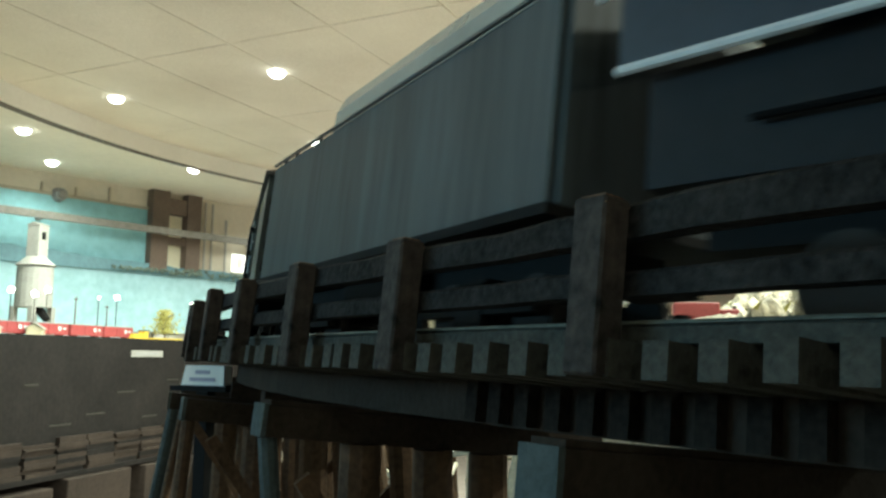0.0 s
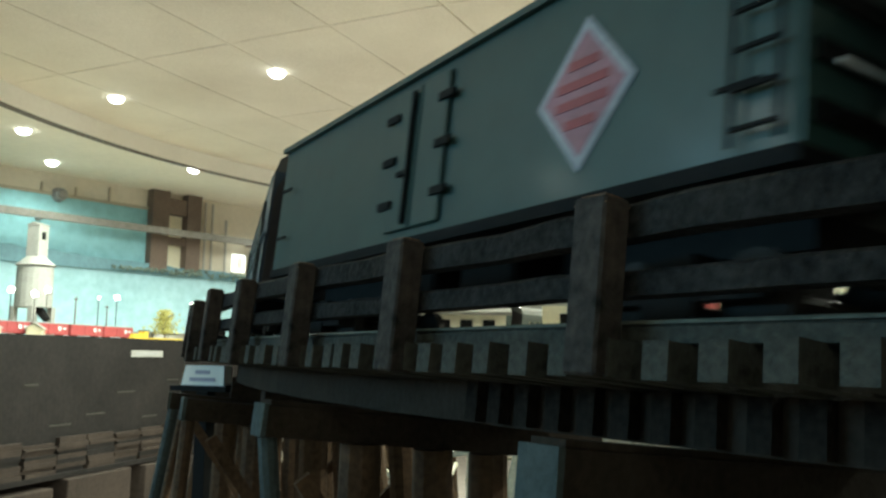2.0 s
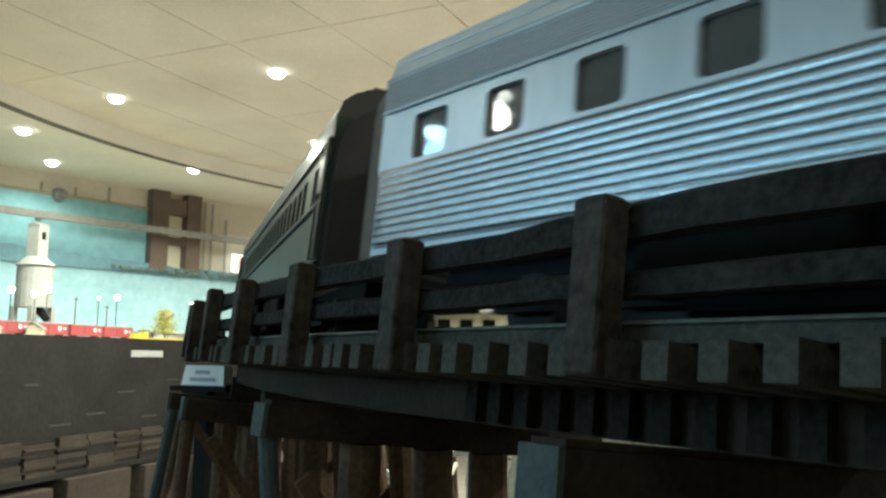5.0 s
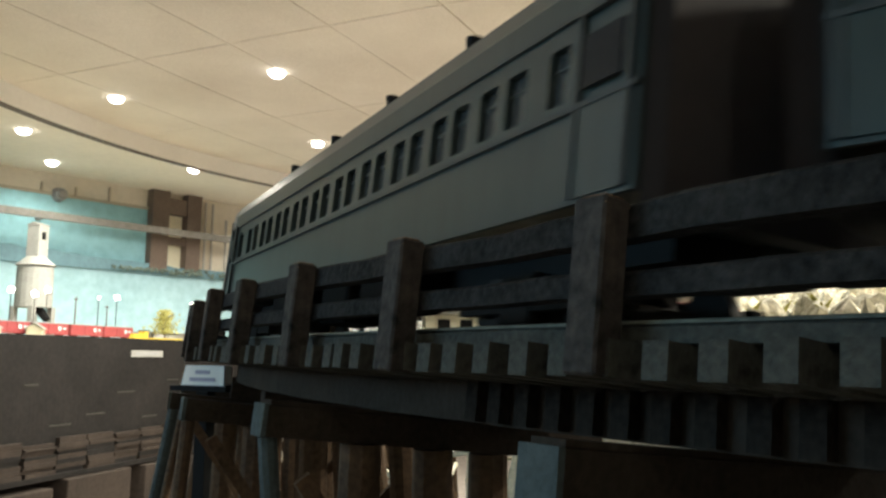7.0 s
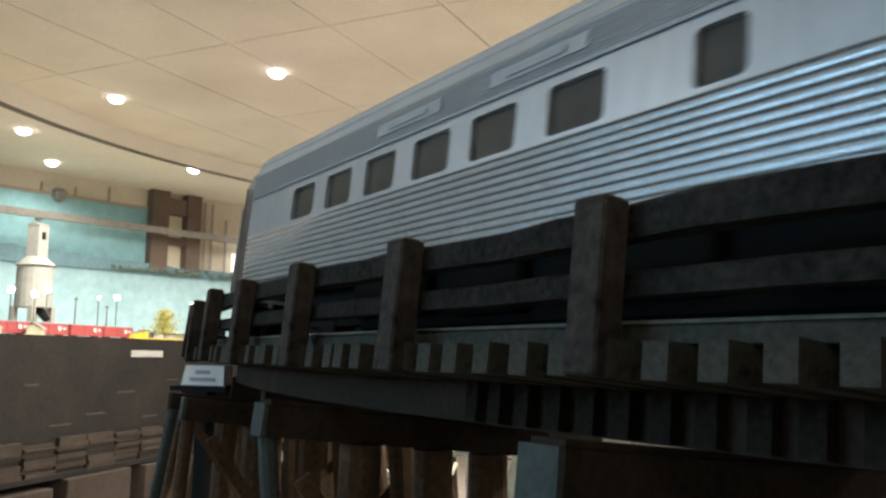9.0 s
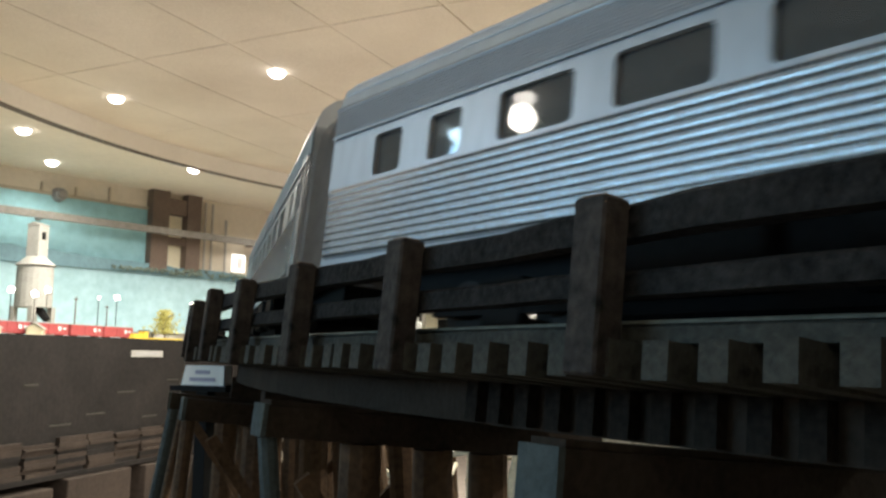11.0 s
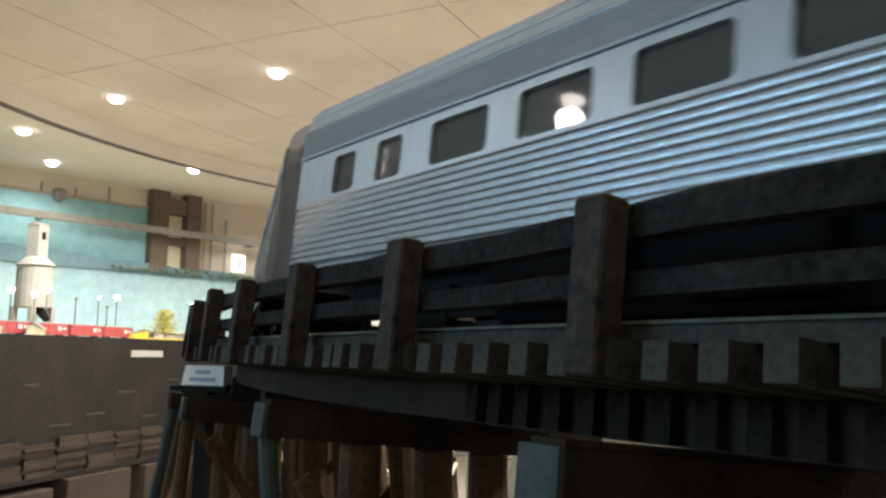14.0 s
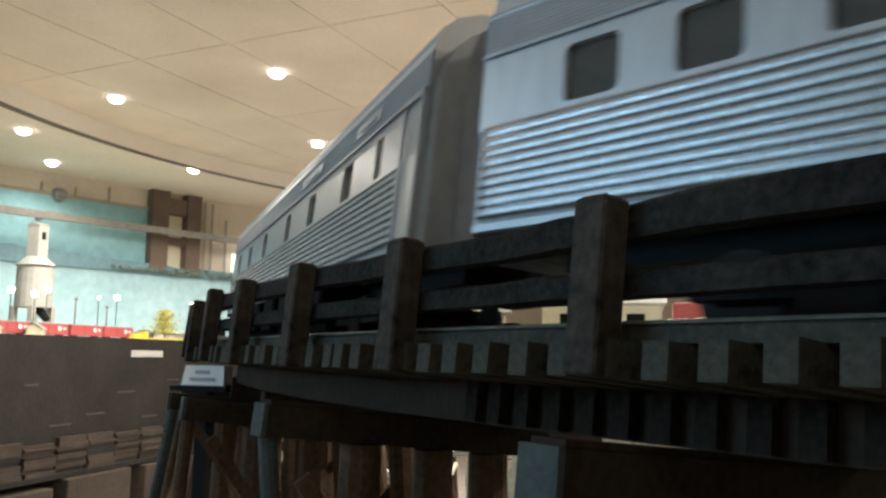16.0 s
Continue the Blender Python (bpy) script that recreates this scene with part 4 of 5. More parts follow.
def streamliner(L, holes, doors, boards, vents, name="streamlined_coach", label="", gap=0.012):
    """holes: windows (xa, xb) from the rear end; doors: (xa, xb); boards: name panels on the letterboard."""
    t = thing(name, label, "model coach", "silver streamlined coaches")
    H0, H1 = 0.0490, 0.0655
    W = [(a, b, 0.0497, 0.0628) for a, b in holes]
    D = [(a + 0.0025, b - 0.0025, 0.046, 0.063) for a, b in doors if b - a < 0.02]
    # window belt
    bm = both_sides(lambda bm: pierced(bm, -L / 2, L / 2, H0 - 0.0015, H1 + 0.0006, -HW, [(a - L / 2, b - L / 2, c, d) for a, b, c, d in W], 0.003))
    part("window_belt", bm, M_SILVER, t, "smooth satin silver window band")
    # fluted lower side, ribs as real rounds, broken at the doors
    def flutes(bm):
        cuts = sorted(doors)
        xs = 0.002
        spans = []
        for a, b in cuts:
            spans.append((xs, a))
            xs = b
        spans.append((xs, L - 0.002))
        for a, b in spans:
            if b - a < 0.004:
                continue
            pts = []
            n = 10
            p = (H0 - 0.0256) / n
            for k in range(n):
                z = 0.0256 + k * p
                pts += [(-HW + 0.0009, z), (-HW - 0.0003, z + p * 0.26), (-HW - 0.0009, z + p * 0.5), (-HW - 0.0003, z + p * 0.74)]
            pts.append((-HW + 0.0009, H0))
            prism(bm, pts, a - L / 2, b - L / 2, closed=False)
    part("fluted_side", both_sides(flutes), M_FLUTE, t, "bright ribbed silver lower side")
    def sill(bm):
        pts = [(-HW + 0.0014, 0.0233), (-HW + 0.0004, 0.0237), (-HW + 0.0003, 0.0253), (-HW + 0.0010, 0.0257)]
        prism(bm, pts, -L / 2, L / 2, closed=False)
    part("side_sill", both_sides(sill), M_SILVERDK, t)
    # letterboard, finely ribbed
    def board(bm):
        pts = [(-HW - 0.0008, H1), (-HW - 0.0008, H1 + 0.0009), (-HW, H1 + 0.001)]
        z = H1 + 0.0016
        while z < 0.0752:
            pts += [(-HW, z), (-HW - 0.00025, z + 0.0004)]
            z += 0.0009
        pts += [(-HW - 0.0004, 0.0760), (-HW, 0.0768), (-HW + 0.0008, 0.0772)]
        prism(bm, pts, -L / 2, L / 2, closed=False)
    part("letterboard", both_sides(board), M_SILVERDK, t, "grey finely ribbed letterboard")
    for a, b in boards:
        bm = bmesh.new()
        box(bm, (a - L / 2, -HW - 0.0007, 0.0693), (b - L / 2, -HW - 0.0003, 0.0734))
        pb = part("name_panel", bm, M_PANEL, t, "plain silver name panel")
        bm = bmesh.new()
        box(bm, (a - L / 2 + (b - a) * 0.2, -HW - 0.0012, 0.0703), (b - L / 2 - (b - a) * 0.2, -HW - 0.00092, 0.0722))
        part("lettering_bar", bm, M_SILVERDK, pb, "grey bar of lettering")
    for a, b in doors:
        bm = bmesh.new()
        box(bm, (a - L / 2 + 0.0004, -HW - 0.0006, 0.0245), (b - L / 2 - 0.0004, -HW + 0.0008, 0.0490))
        dpart = part("door", bm, M_SILVER, t, "plain silver vestibule door")
        bm = bmesh.new()
        for e in (a, b):
            box(bm, (e - L / 2 - 0.0006, -HW - 0.0011, 0.0245), (e - L / 2 + 0.0006, -HW - 0.0002, 0.0650))
        box(bm, (a - L / 2 - 0.0006, -HW - 0.00115, 0.0648), (b - L / 2 + 0.0006, -HW - 0.0002, 0.0662))
        part("door_frame", bm, M_SILVERDK, dpart)
    glazing(t, W, L)
    interior(t, L, 0.046, 0.066)
    # roof
    bm = bmesh.new()
    prism(bm, roof_profile(0.0768, 0.0915), -L / 2 + 0.001, L / 2 - 0.001)
    part("roof", bm, M_ROOF, t, "light grey arched roof")
    for k, (a, b) in enumerate(vents):
        bm = bmesh.new()
        box(bm, (a - L / 2, -0.013, 0.0885), (b - L / 2, 0.013, 0.0942))
        bmesh.ops.bevel(bm, geom=bm.edges[:], offset=0.0015, segments=1, affect="EDGES")
        part("roof_hatch", bm, M_DIAPH if k % 2 else M_ROOF, t)
    # rib lines on the roof edge
    for sy in (-1, 1):
        for w, z in ((0.0306, 0.0812), (0.0284, 0.0850)):
            bm = bmesh.new()
            box(bm, (-L / 2 + 0.003, sy * w - 0.0004, z - 0.0004), (L / 2 - 0.003, sy * w + 0.0004, z + 0.0003))
            part("roof_rib", bm, M_SILVER, t)
    # ends
    for sx in (-1, 1):
        bm = bmesh.new()
        box(bm, (sx * (L / 2 - 0.0012) - 0.0008, -HW + 0.0004, 0.0235), (sx * (L / 2 - 0.0012) + 0.0008, HW - 0.0004, 0.0768))
        part("end_wall", bm, M_SILVERDK, t)
        diaphragm(t, sx * (L / 2), sx * (L / 2 + gap / 2 + 0.0006), 0.022, 0.0835)
    underframe(t, L, ((-0.10, -0.055, 0.008, -0.0315), (-0.04, -0.01, 0.007, -0.0310), (0.01, 0.05, 0.008, -0.0315), (0.07, 0.1, 0.008, -0.0310)))
    bm = bmesh.new()
    prism(bm, [(-0.0275, 0.0234), (-0.0268, 0.0050), (-0.0255, 0.0040), (0.0255, 0.0040), (0.0268, 0.0050), (0.0275, 0.0234)], -L * 0.235, L * 0.235)
    part("skirt", bm, M_UNDER, t, "black skirt between the trucks")
    trucks(t, (-L * 0.312, L * 0.312), 2, 0.028)
    return t


def heavyweight(L, holes, doors, label, roofm, name="heavyweight_coach", body=None, low=None, belt=0.0472, ztop=0.0638, arch=True, boards=(), gap=0.012):
    """A riveted steel car: flat sides with sash windows, belt rail, letterboard and a rounded roof."""
    body = body or M_GREEN
    t = thing(name, label, "model coach", "dark heavyweight coaches" if name == "heavyweight_coach" else "")
    W = [(a, b, belt + 0.003, ztop) for a, b in holes]
    bm = both_sides(lambda bm: pierced(bm, -L / 2, L / 2, belt - 0.0004, 0.0765, -HW, [(a - L / 2, b - L / 2, c, d) for a, b, c, d in W], 0.003))
    part("upper_side", bm, body, t)
    bm = both_sides(lambda bm: box(bm, (-L / 2, -HW - 0.0003, 0.0265), (L / 2, -HW + 0.001, belt - 0.0006)))
    part("lower_side", bm, low or body, t)
    bm = both_sides(lambda bm: (box(bm, (-L / 2, -HW - 0.0014, belt - 0.0006), (L / 2, -HW - 0.0002, belt + 0.0006)),))
    part("belt_rail", bm, M_BELT if name != "mail_car" else M_PALEBLUE, t)
    bm = both_sides(lambda bm: (box(bm, (-L / 2, -HW - 0.0009, ztop + 0.0045), (L / 2, -HW - 0.0002, ztop + 0.0055)),))
    part("letterboard_moulding", bm, M_BELT if name != "mail_car" else M_PALEBLUE, t)
    for a, b, c, d in W:
        bm = bmesh.new()
        mid = (c + d) / 2 + 0.0025
        box(bm, (a - L / 2, -HW + 0.0018, mid), (b - L / 2, -HW + 0.0026, mid + 0.0005))
        part("sash_bar", bm, body, t)
    glazing(t, W, L, 0.0028)
    interior(t, L, 0.046, 0.066, M_BLIND)
    for a, b in doors:
        bm = bmesh.new()
        box(bm, (a - L / 2, -HW - 0.0010, 0.0275), (b - L / 2, -HW + 0.0006, 0.0480))
        dp = part("door", bm, low or body, t)
        bm = bmesh.new()
        for e in (a, b):
            box(bm, (e - L / 2 - 0.0007, -HW - 0.0016, 0.0275), (e - L / 2 + 0.0007, -HW - 0.0004, 0.068))
        box(bm, (a - L / 2 - 0.0007, -HW - 0.00165, 0.0672), (b - L / 2 + 0.0007, -HW - 0.0004, 0.0688))
        part("door_frame", bm, M_BELT, dp)
        bm = bmesh.new()
        box(bm, (a - L / 2 + 0.002, -HW - 0.0016, 0.0505), (b - L / 2 - 0.002, -HW - 0.0006, 0.0620))
        part("door_window", bm, M_DARKGLASS, dp)
    for a, b, z0, z1, mm in boards:
        bm = bmesh.new()
        rnd = random.Random(int(a * 9000 + z0 * 70000))
        x = a
        while x < b:
            e = min(b, x + rnd.uniform(0.0022, 0.0065))
            box(bm, (x - L / 2, -HW - 0.0006, z0), (e - L / 2, -HW - 0.0004, z1 - rnd.uniform(0, 0.0003)))
            x = e + rnd.uniform(0.0006, 0.0016)
        part("lettering_bar", bm, mm, t, "bar of lettering")
    bm = bmesh.new()
    prism(bm, roof_profile(0.0765, 0.0890), -L / 2 + 0.0005, L / 2 - 0.0005)
    part("roof", bm, roofm, t, "rounded lower roof")
    # clerestory with sloping ends
    bm = bmesh.new()
    v = box(bm, (-L / 2 + 0.010, -0.0195, 0.080), (L / 2 - 0.010, 0.0195, 0.0970))
    for q in v:
        if q.co.z > 0.085:
            q.co.x -= math.copysign(0.012, q.co.x)
            q.co.y *= 0.9
    bmesh.ops.bevel(bm, geom=bm.edges[:], offset=0.0015, segments=2, affect="EDGES")
    part("clerestory", bm, roofm, t, "raised clerestory roof")
    for k in range(5):
        x = -L * 0.38 + k * L * 0.19
        bm = bmesh.new()
        rod(bm, (x, -0.012, 0.0955), (x, -0.012, 0.1030), 0.0022, 0.0032, 8)
        part("roof_vent", bm, M_BLACK, t)
    for sx in (-1, 1):
        bm = bmesh.new()
        box(bm, (sx * (L / 2 - 0.0012) - 0.0008, -HW + 0.0004, 0.0265), (sx * (L / 2 - 0.0012) + 0.0008, HW - 0.0004, 0.0765))
        part("end_wall", bm, low or body, t)
        diaphragm(t, sx * (L / 2), sx * (L / 2 + gap / 2 + 0.0006), 0.022, 0.0800, M_DKBELLOWS)
    underframe(t, L, ((-0.08, -0.03, 0.010, -0.030), (-0.01, 0.02, 0.008, -0.028), (0.04, 0.075, 0.010, -0.030)))
    trucks(t, (-L * 0.36, L * 0.36), 3, 0.030)
    return t


def reefer(L, body, door_x, label, top=0.0800, bars=(), diamond=None):
    t = thing("express_reefer", label, "model freight car", "express refrigerator cars")
    bm = bmesh.new()
    box(bm, (-L / 2, -HW, 0.0300), (L / 2, HW, top))
    part("body", bm, body, t)
    bm = bmesh.new()
    w = HW + 0.0018
    prism(bm, [(-w, top - 0.0008), (-w, top + 0.0012), (0, top + 0.0085), (w, top + 0.0012), (w, top - 0.0008), (0, top + 0.006)], -L / 2 - 0.002, L / 2 + 0.002)
    part("roof", bm, body if diamond else M_DKROOF, t, "shallow pitched roof")
    bm = bmesh.new()
    box(bm, (-L / 2 - 0.003, -0.006, top + 0.0088), (L / 2 + 0.003, 0.006, top + 0.0102))
    part("running_board", bm, M_DKROOF, t)
    bm = bmesh.new()
    box(bm, (-L / 2, -HW - 0.0008, 0.0268), (L / 2, HW + 0.0008, 0.0299))
    part("side_sill", bm, M_BLACK, t)
    # doors with hinges and latch bars
    for q, (a, b) in enumerate(((door_x - 0.0165, door_x - 0.0004), (door_x + 0.0004, door_x + 0.0165))):
        bm = bmesh.new()
        box(bm, (a - L / 2, -HW - 0.0014, 0.0325), (b - L / 2, -HW - 0.0003, top - 0.004))
        bmesh.ops.bevel(bm, geom=bm.edges[:], offset=0.0004, segments=1, affect="EDGES")
        d = part("door", bm, body, t)
        for z in (0.040, 0.054, 0.068):
            bm = bmesh.new()
            e = a if q == 0 else b
            box(bm, (e - L / 2 - 0.004, -HW - 0.0024, z), (e - L / 2 + 0.004, -HW - 0.0012, z + 0.0024))
            part("hinge", bm, M_BLACK, d, "black strap hinge")
    bm = bmesh.new()
    rod(bm, (door_x - L / 2 - 0.003, -HW - 0.0022, 0.034), (door_x - L / 2 - 0.003, -HW - 0.0022, top - 0.006), 0.0009, None, 6)
    box(bm, (door_x - L / 2 - 0.009, -HW - 0.0030, 0.049), (door_x - L / 2 - 0.002, -HW - 0.0018, 0.0505))
    part("latch_bar", bm, M_BLACK, t)
    # ladders and grabs at both ends
    for sx in (-1, 1):
        for z in (0.042, 0.062):
            bm = bmesh.new()
            xg = sx * (L / 2 - 0.0115)
            beam(bm, (xg - 0.005, -HW - 0.0022, z), (xg + 0.005, -HW - 0.0022, z), 0.0009)
            part("grab_iron", bm, M_BLACK, t)
        lad = bmesh.new()
        x0 = sx * (L / 2 - 0.003)
        x1 = sx * (L / 2 - 0.013)
        for x in (x0, x1):
            beam(lad, (x, -HW - 0.0022, 0.031), (x, -HW - 0.0022, top - 0.004), 0.0008)
        if sx < 0:
            lad.free()
        ld = None if sx < 0 else part("ladder", lad, M_BLACK if diamond else body, t)
        for k in range(6 if sx > 0 else 0):
            bm = bmesh.new()
            beam(bm, (x0, -HW - 0.0024, 0.034 + k * 0.0072), (x1, -HW - 0.0024, 0.034 + k * 0.0072), 0.0008)
            part("rung", bm, M_BLACK if diamond else body, ld)
        for k in range(5):
            bm = bmesh.new()
            beam(bm, (sx * (L / 2 + 0.0022), -0.026, 0.036 + k * 0.009), (sx * (L / 2 + 0.0022), -0.012, 0.036 + k * 0.009), 0.0009)
            part("end_rung", bm, M_WHITE if k % 2 else M_BLACK, t)
        bm = bmesh.new()
        for k in range(4):
            box(bm, (sx * (L / 2 + 0.0004) - 0.0006, -HW + 0.002, 0.034 + k * 0.0105), (sx * (L / 2 + 0.0004) + 0.0006, HW - 0.002, 0.038 + k * 0.0105))
        part("end_rib", bm, M_BLACK, t)
        bm = bmesh.new()
        rod(bm, (sx * (L / 2 + 0.003), 0.010, 0.072), (sx * (L / 2 + 0.005), 0.010, 0.072), 0.006, None, 14)
        part("brake_wheel", bm, M_BLACK, t)
    for a, b, z0, z1, mm in bars:
        bm = bmesh.new()
        n = max(3, int((b - a) / 0.006))
        for k in range(n):
            if k % 5 == 4:
                continue
            x = a + (b - a) * k / n
            box(bm, (x - L / 2, -HW - 0.00055, z0), (x - L / 2 + (b - a) / n * 0.74, -HW - 0.0003, z1))
        part("lettering_bar", bm, mm, t, "row of gold lettering bars")
    if diamond:
        x, z, w, h = diamond
        def rhomb(bm, k, y):
            vs = [bm.verts.new((x - L / 2 + dx * k, yy, z + dz * k)) for yy in (y, y - 0.0002) for dx, dz in ((-w, 0), (0, -h), (w, 0), (0, h))]
            bm.faces.new(vs[:4][::-1])
            bm.faces.new(vs[4:])
            for q in range(4):
                bm.faces.new((vs[q], vs[(q + 1) % 4], vs[4 + (q + 1) % 4], vs[4 + q]))
        bm = bmesh.new()
        rhomb(bm, 1.0, -HW - 0.0003)
        sg = part("diamond_panel", bm, M_FADED, t, "white diamond emblem panel")
        bm = bmesh.new()
        rhomb(bm, 0.82, -HW - 0.00055)
        part("diamond_field", bm, M_PINK, sg, "pale red diamond field")
        bm = bmesh.new()
        for k, ww in ((-0.38, 0.30), (-0.12, 0.52), (0.12, 0.52), (0.38, 0.30)):
            box(bm, (x - L / 2 - w * ww, -HW - 0.0010, z + h * k - 0.0011), (x - L / 2 + w * ww, -HW - 0.0008, z + h * k + 0.0011))
        part("lettering_bar", bm, M_RED, sg, "red bars of lettering")
    underframe(t, L, ((-0.03, 0.0, 0.012, -0.026), (0.015, 0.04, 0.013, -0.026)))
    trucks(t, (-L * 0.36, L * 0.36))
    return t


def tender(L):
    t = thing("tender", "smoke-grey streaked steam locomotive tender with a coal bunker", "model tender")
    bm = bmesh.new()
    box(bm, (-L / 2, -HW, 0.0285), (L / 2, HW, 0.0820))
    bmesh.ops.bevel(bm, geom=[e for e in bm.edges if abs(e.verts[0].co.z - e.verts[1].co.z) > 0.01 or e.verts[0].co.z > 0.05], offset=0.002, segments=2, affect="EDGES")
    part("tank", bm, M_TENDER, t)
    bm = bmesh.new()
    pts = [(-HW + 0.0015, 0.0818), (-HW + 0.0022, 0.0900), (-HW + 0.005, 0.0965), (-HW + 0.011, 0.0995), (HW - 0.011, 0.0995), (HW - 0.005, 0.0965), (HW - 0.0022, 0.0900), (HW - 0.0015, 0.0818)]
    prism(bm, pts, -L / 2 + 0.072, L / 2 - 0.002)
    part("bunker_hood", bm, M_HOOD, t, "rounded shiny grey bunker hood")
    bm = bmesh.new()
    box(bm, (-L / 2, -HW - 0.0012, 0.0262), (L / 2, HW + 0.0012, 0.0288))
    part("side_sill", bm, M_BLACK, t)
    bm = bmesh.new()
    beam(bm, (-L / 2 + 0.003, -HW - 0.0006, 0.0812), (L / 2, -HW - 0.0006, 0.0812), 0.0010)
    part("coping_rail", bm, M_TENDER, t)
    for k in range(7):
        bm = bmesh.new()
        beam(bm, (-L / 2 - 0.002, -0.028, 0.034 + 0.0072 * k), (-L / 2 - 0.002, -0.016, 0.034 + 0.0072 * k), 0.001)
        part("ladder_rung", bm, M_BLACK, t)
    for x in (-L / 2 + 0.004, -L / 2 + 0.02, -L / 2 + 0.05):
        bm = bmesh.new()
        rod(bm, (x, -HW + 0.004, 0.082), (x, -HW + 0.004, 0.0865), 0.0008, None, 6)
        part("stanchion", bm, M_BLACK, t)
    bm = bmesh.new()
    rod(bm, (-L / 2 + 0.035, 0, 0.082), (-L / 2 + 0.035, 0, 0.0875), 0.009, None, 14)
    part("filler_hatch", bm, M_BLACK, t)
    underframe(t, L, ((-0.02, 0.02, 0.012, -0.026),))
    trucks(t, (-L * 0.30, L * 0.30), 3, 0.030)
    return t


def locomotive(L):
    t = thing("steam_locomotive", "black steam locomotive with a blue-lit running board and handrails", "model locomotive")
    bm = bmesh.new()
    rod(bm, (-L / 2 + 0.075, 0, 0.062), (L / 2, 0, 0.062), 0.0255, 0.024, 28)
    part("boiler", bm, M_LOCO, t)
    bm = bmesh.new()
    pierced(bm, -L / 2, -L / 2 + 0.072, 0.0515, 0.080, -HW, [(-L / 2 + 0.024, -L / 2 + 0.040, 0.061, 0.075), (-L / 2 + 0.044, -L / 2 + 0.060, 0.061, 0.075)], 0.002)
    box(bm, (-L / 2 + 0.070, -HW + 0.0004, 0.028), (-L / 2 + 0.072, HW, 0.080))
    box(bm, (-L / 2 + 0.012, HW - 0.001, 0.028), (-L / 2 + 0.07, HW, 0.080))
    part("cab", bm, M_CAB, t, "dark blue-black cab side")
    bm = bmesh.new()
    box(bm, (-L / 2 + 0.004, -HW + 0.005, 0.028), (-L / 2 + 0.07, HW - 0.005, 0.0512))
    part("firebox", bm, M_LOCO, t)
    # white rod stands in for the bright highlight along the running board edge
    bm = bmesh.new()
    rod(bm, (-L / 2, -HW - 0.0004, 0.0510), (-L / 2 + 0.050, -HW - 0.0004, 0.0510), 0.0011, None, 8)
    part("board_highlight", bm, M_WHITE, t, "white rod painting the highlight along the edge under the cab")
    for z in (0.0705, 0.0775, 0.0845):
        bm = bmesh.new()
        rod(bm, (-L / 2 - 0.0085, -HW + 0.004, z), (-L / 2 - 0.0005, -HW + 0.003, z + 0.001), 0.0008, None, 6)
        part("grab_iron", bm, M_WHITE, t, "pale worn grab iron behind the cab")
    bm = bmesh.new()
    rod(bm, (-L / 2 + 0.026, -HW + 0.003, 0.0375), (L / 2 - 0.1, -HW + 0.003, 0.0375), 0.0008, None, 8)
    part("pipe", bm, M_UNDER, t)
    bm = bmesh.new()
    prism(bm, roof_profile(0.080, 0.0905), -L / 2, -L / 2 + 0.078)
    part("cab_roof", bm, M_LOCO, t)
    bm = bmesh.new()
    box(bm, (-L / 2 + 0.0725, -HW, 0.0475), (L / 2 - 0.02, HW, 0.0500))
    part("running_board", bm, M_LOCO, t)
    bm = bmesh.new()
    rod(bm, (-L / 2 + 0.08, -0.0268, 0.072), (L / 2 - 0.02, -0.0268, 0.072), 0.0008, None, 6)
    part("handrail", bm, M_RAIL, t, "bright steel handrail")
    for x, r, h in ((L / 2 - 0.03, 0.007, 0.094), (L / 2 - 0.09, 0.009, 0.091), (-L / 2 + 0.13, 0.009, 0.091)):
        bm = bmesh.new()
        rod(bm, (x, 0, 0.080), (x, 0, h), r, r * 0.85, 16)
        part("dome", bm, M_LOCO, t)
    bm = bmesh.new()
    box(bm, (-L / 2 + 0.01, -0.014, 0.018), (L / 2 - 0.01, 0.014, 0.040))
    part("frame", bm, M_BLACK, t)
    for k in range(4):
        x = -L / 2 + 0.115 + k * 0.036
        bm = bmesh.new()
        for y in (-0.0185, 0.0155):
            rod(bm, (x, y, 0.0185), (x, y + 0.003, 0.0185), 0.0183, None, 26)
        part("driving_wheel", bm, M_WHEEL, t)
    bm = bmesh.new()
    box(bm, (-L / 2 + 0.09, -0.0225, 0.0155), (L / 2 - 0.10, -0.0205, 0.0195))
    part("side_rod", bm, M_RAIL, t, "steel coupling rod")
    bm = bmesh.new()
    rod(bm, (L / 2 - 0.075, -0.0255, 0.0215), (L / 2 - 0.035, -0.0255, 0.0215), 0.0085, None, 16)
    part("cylinder", bm, M_LOCO, t)
    for k, x in enumerate((-L / 2 + 0.038, -L / 2 + 0.062, L / 2 - 0.05, L / 2 - 0.02)):
        bm = bmesh.new()
        for y in (-0.0185, 0.0155):
            rod(bm, (x, y, 0.0095), (x, y + 0.003, 0.0095), 0.0095, None, 18)
        part("carrying_wheel", bm, M_WHEEL, t)
    for k in range(6):
        bm = bmesh.new()
        rod(bm, (-L / 2 + 0.09 + k * 0.03, -0.026, 0.040), (-L / 2 + 0.10 + k * 0.03, -0.026, 0.046), 0.0018, None, 6)
        part("pipe", bm, M_LOCO, t)
    return t


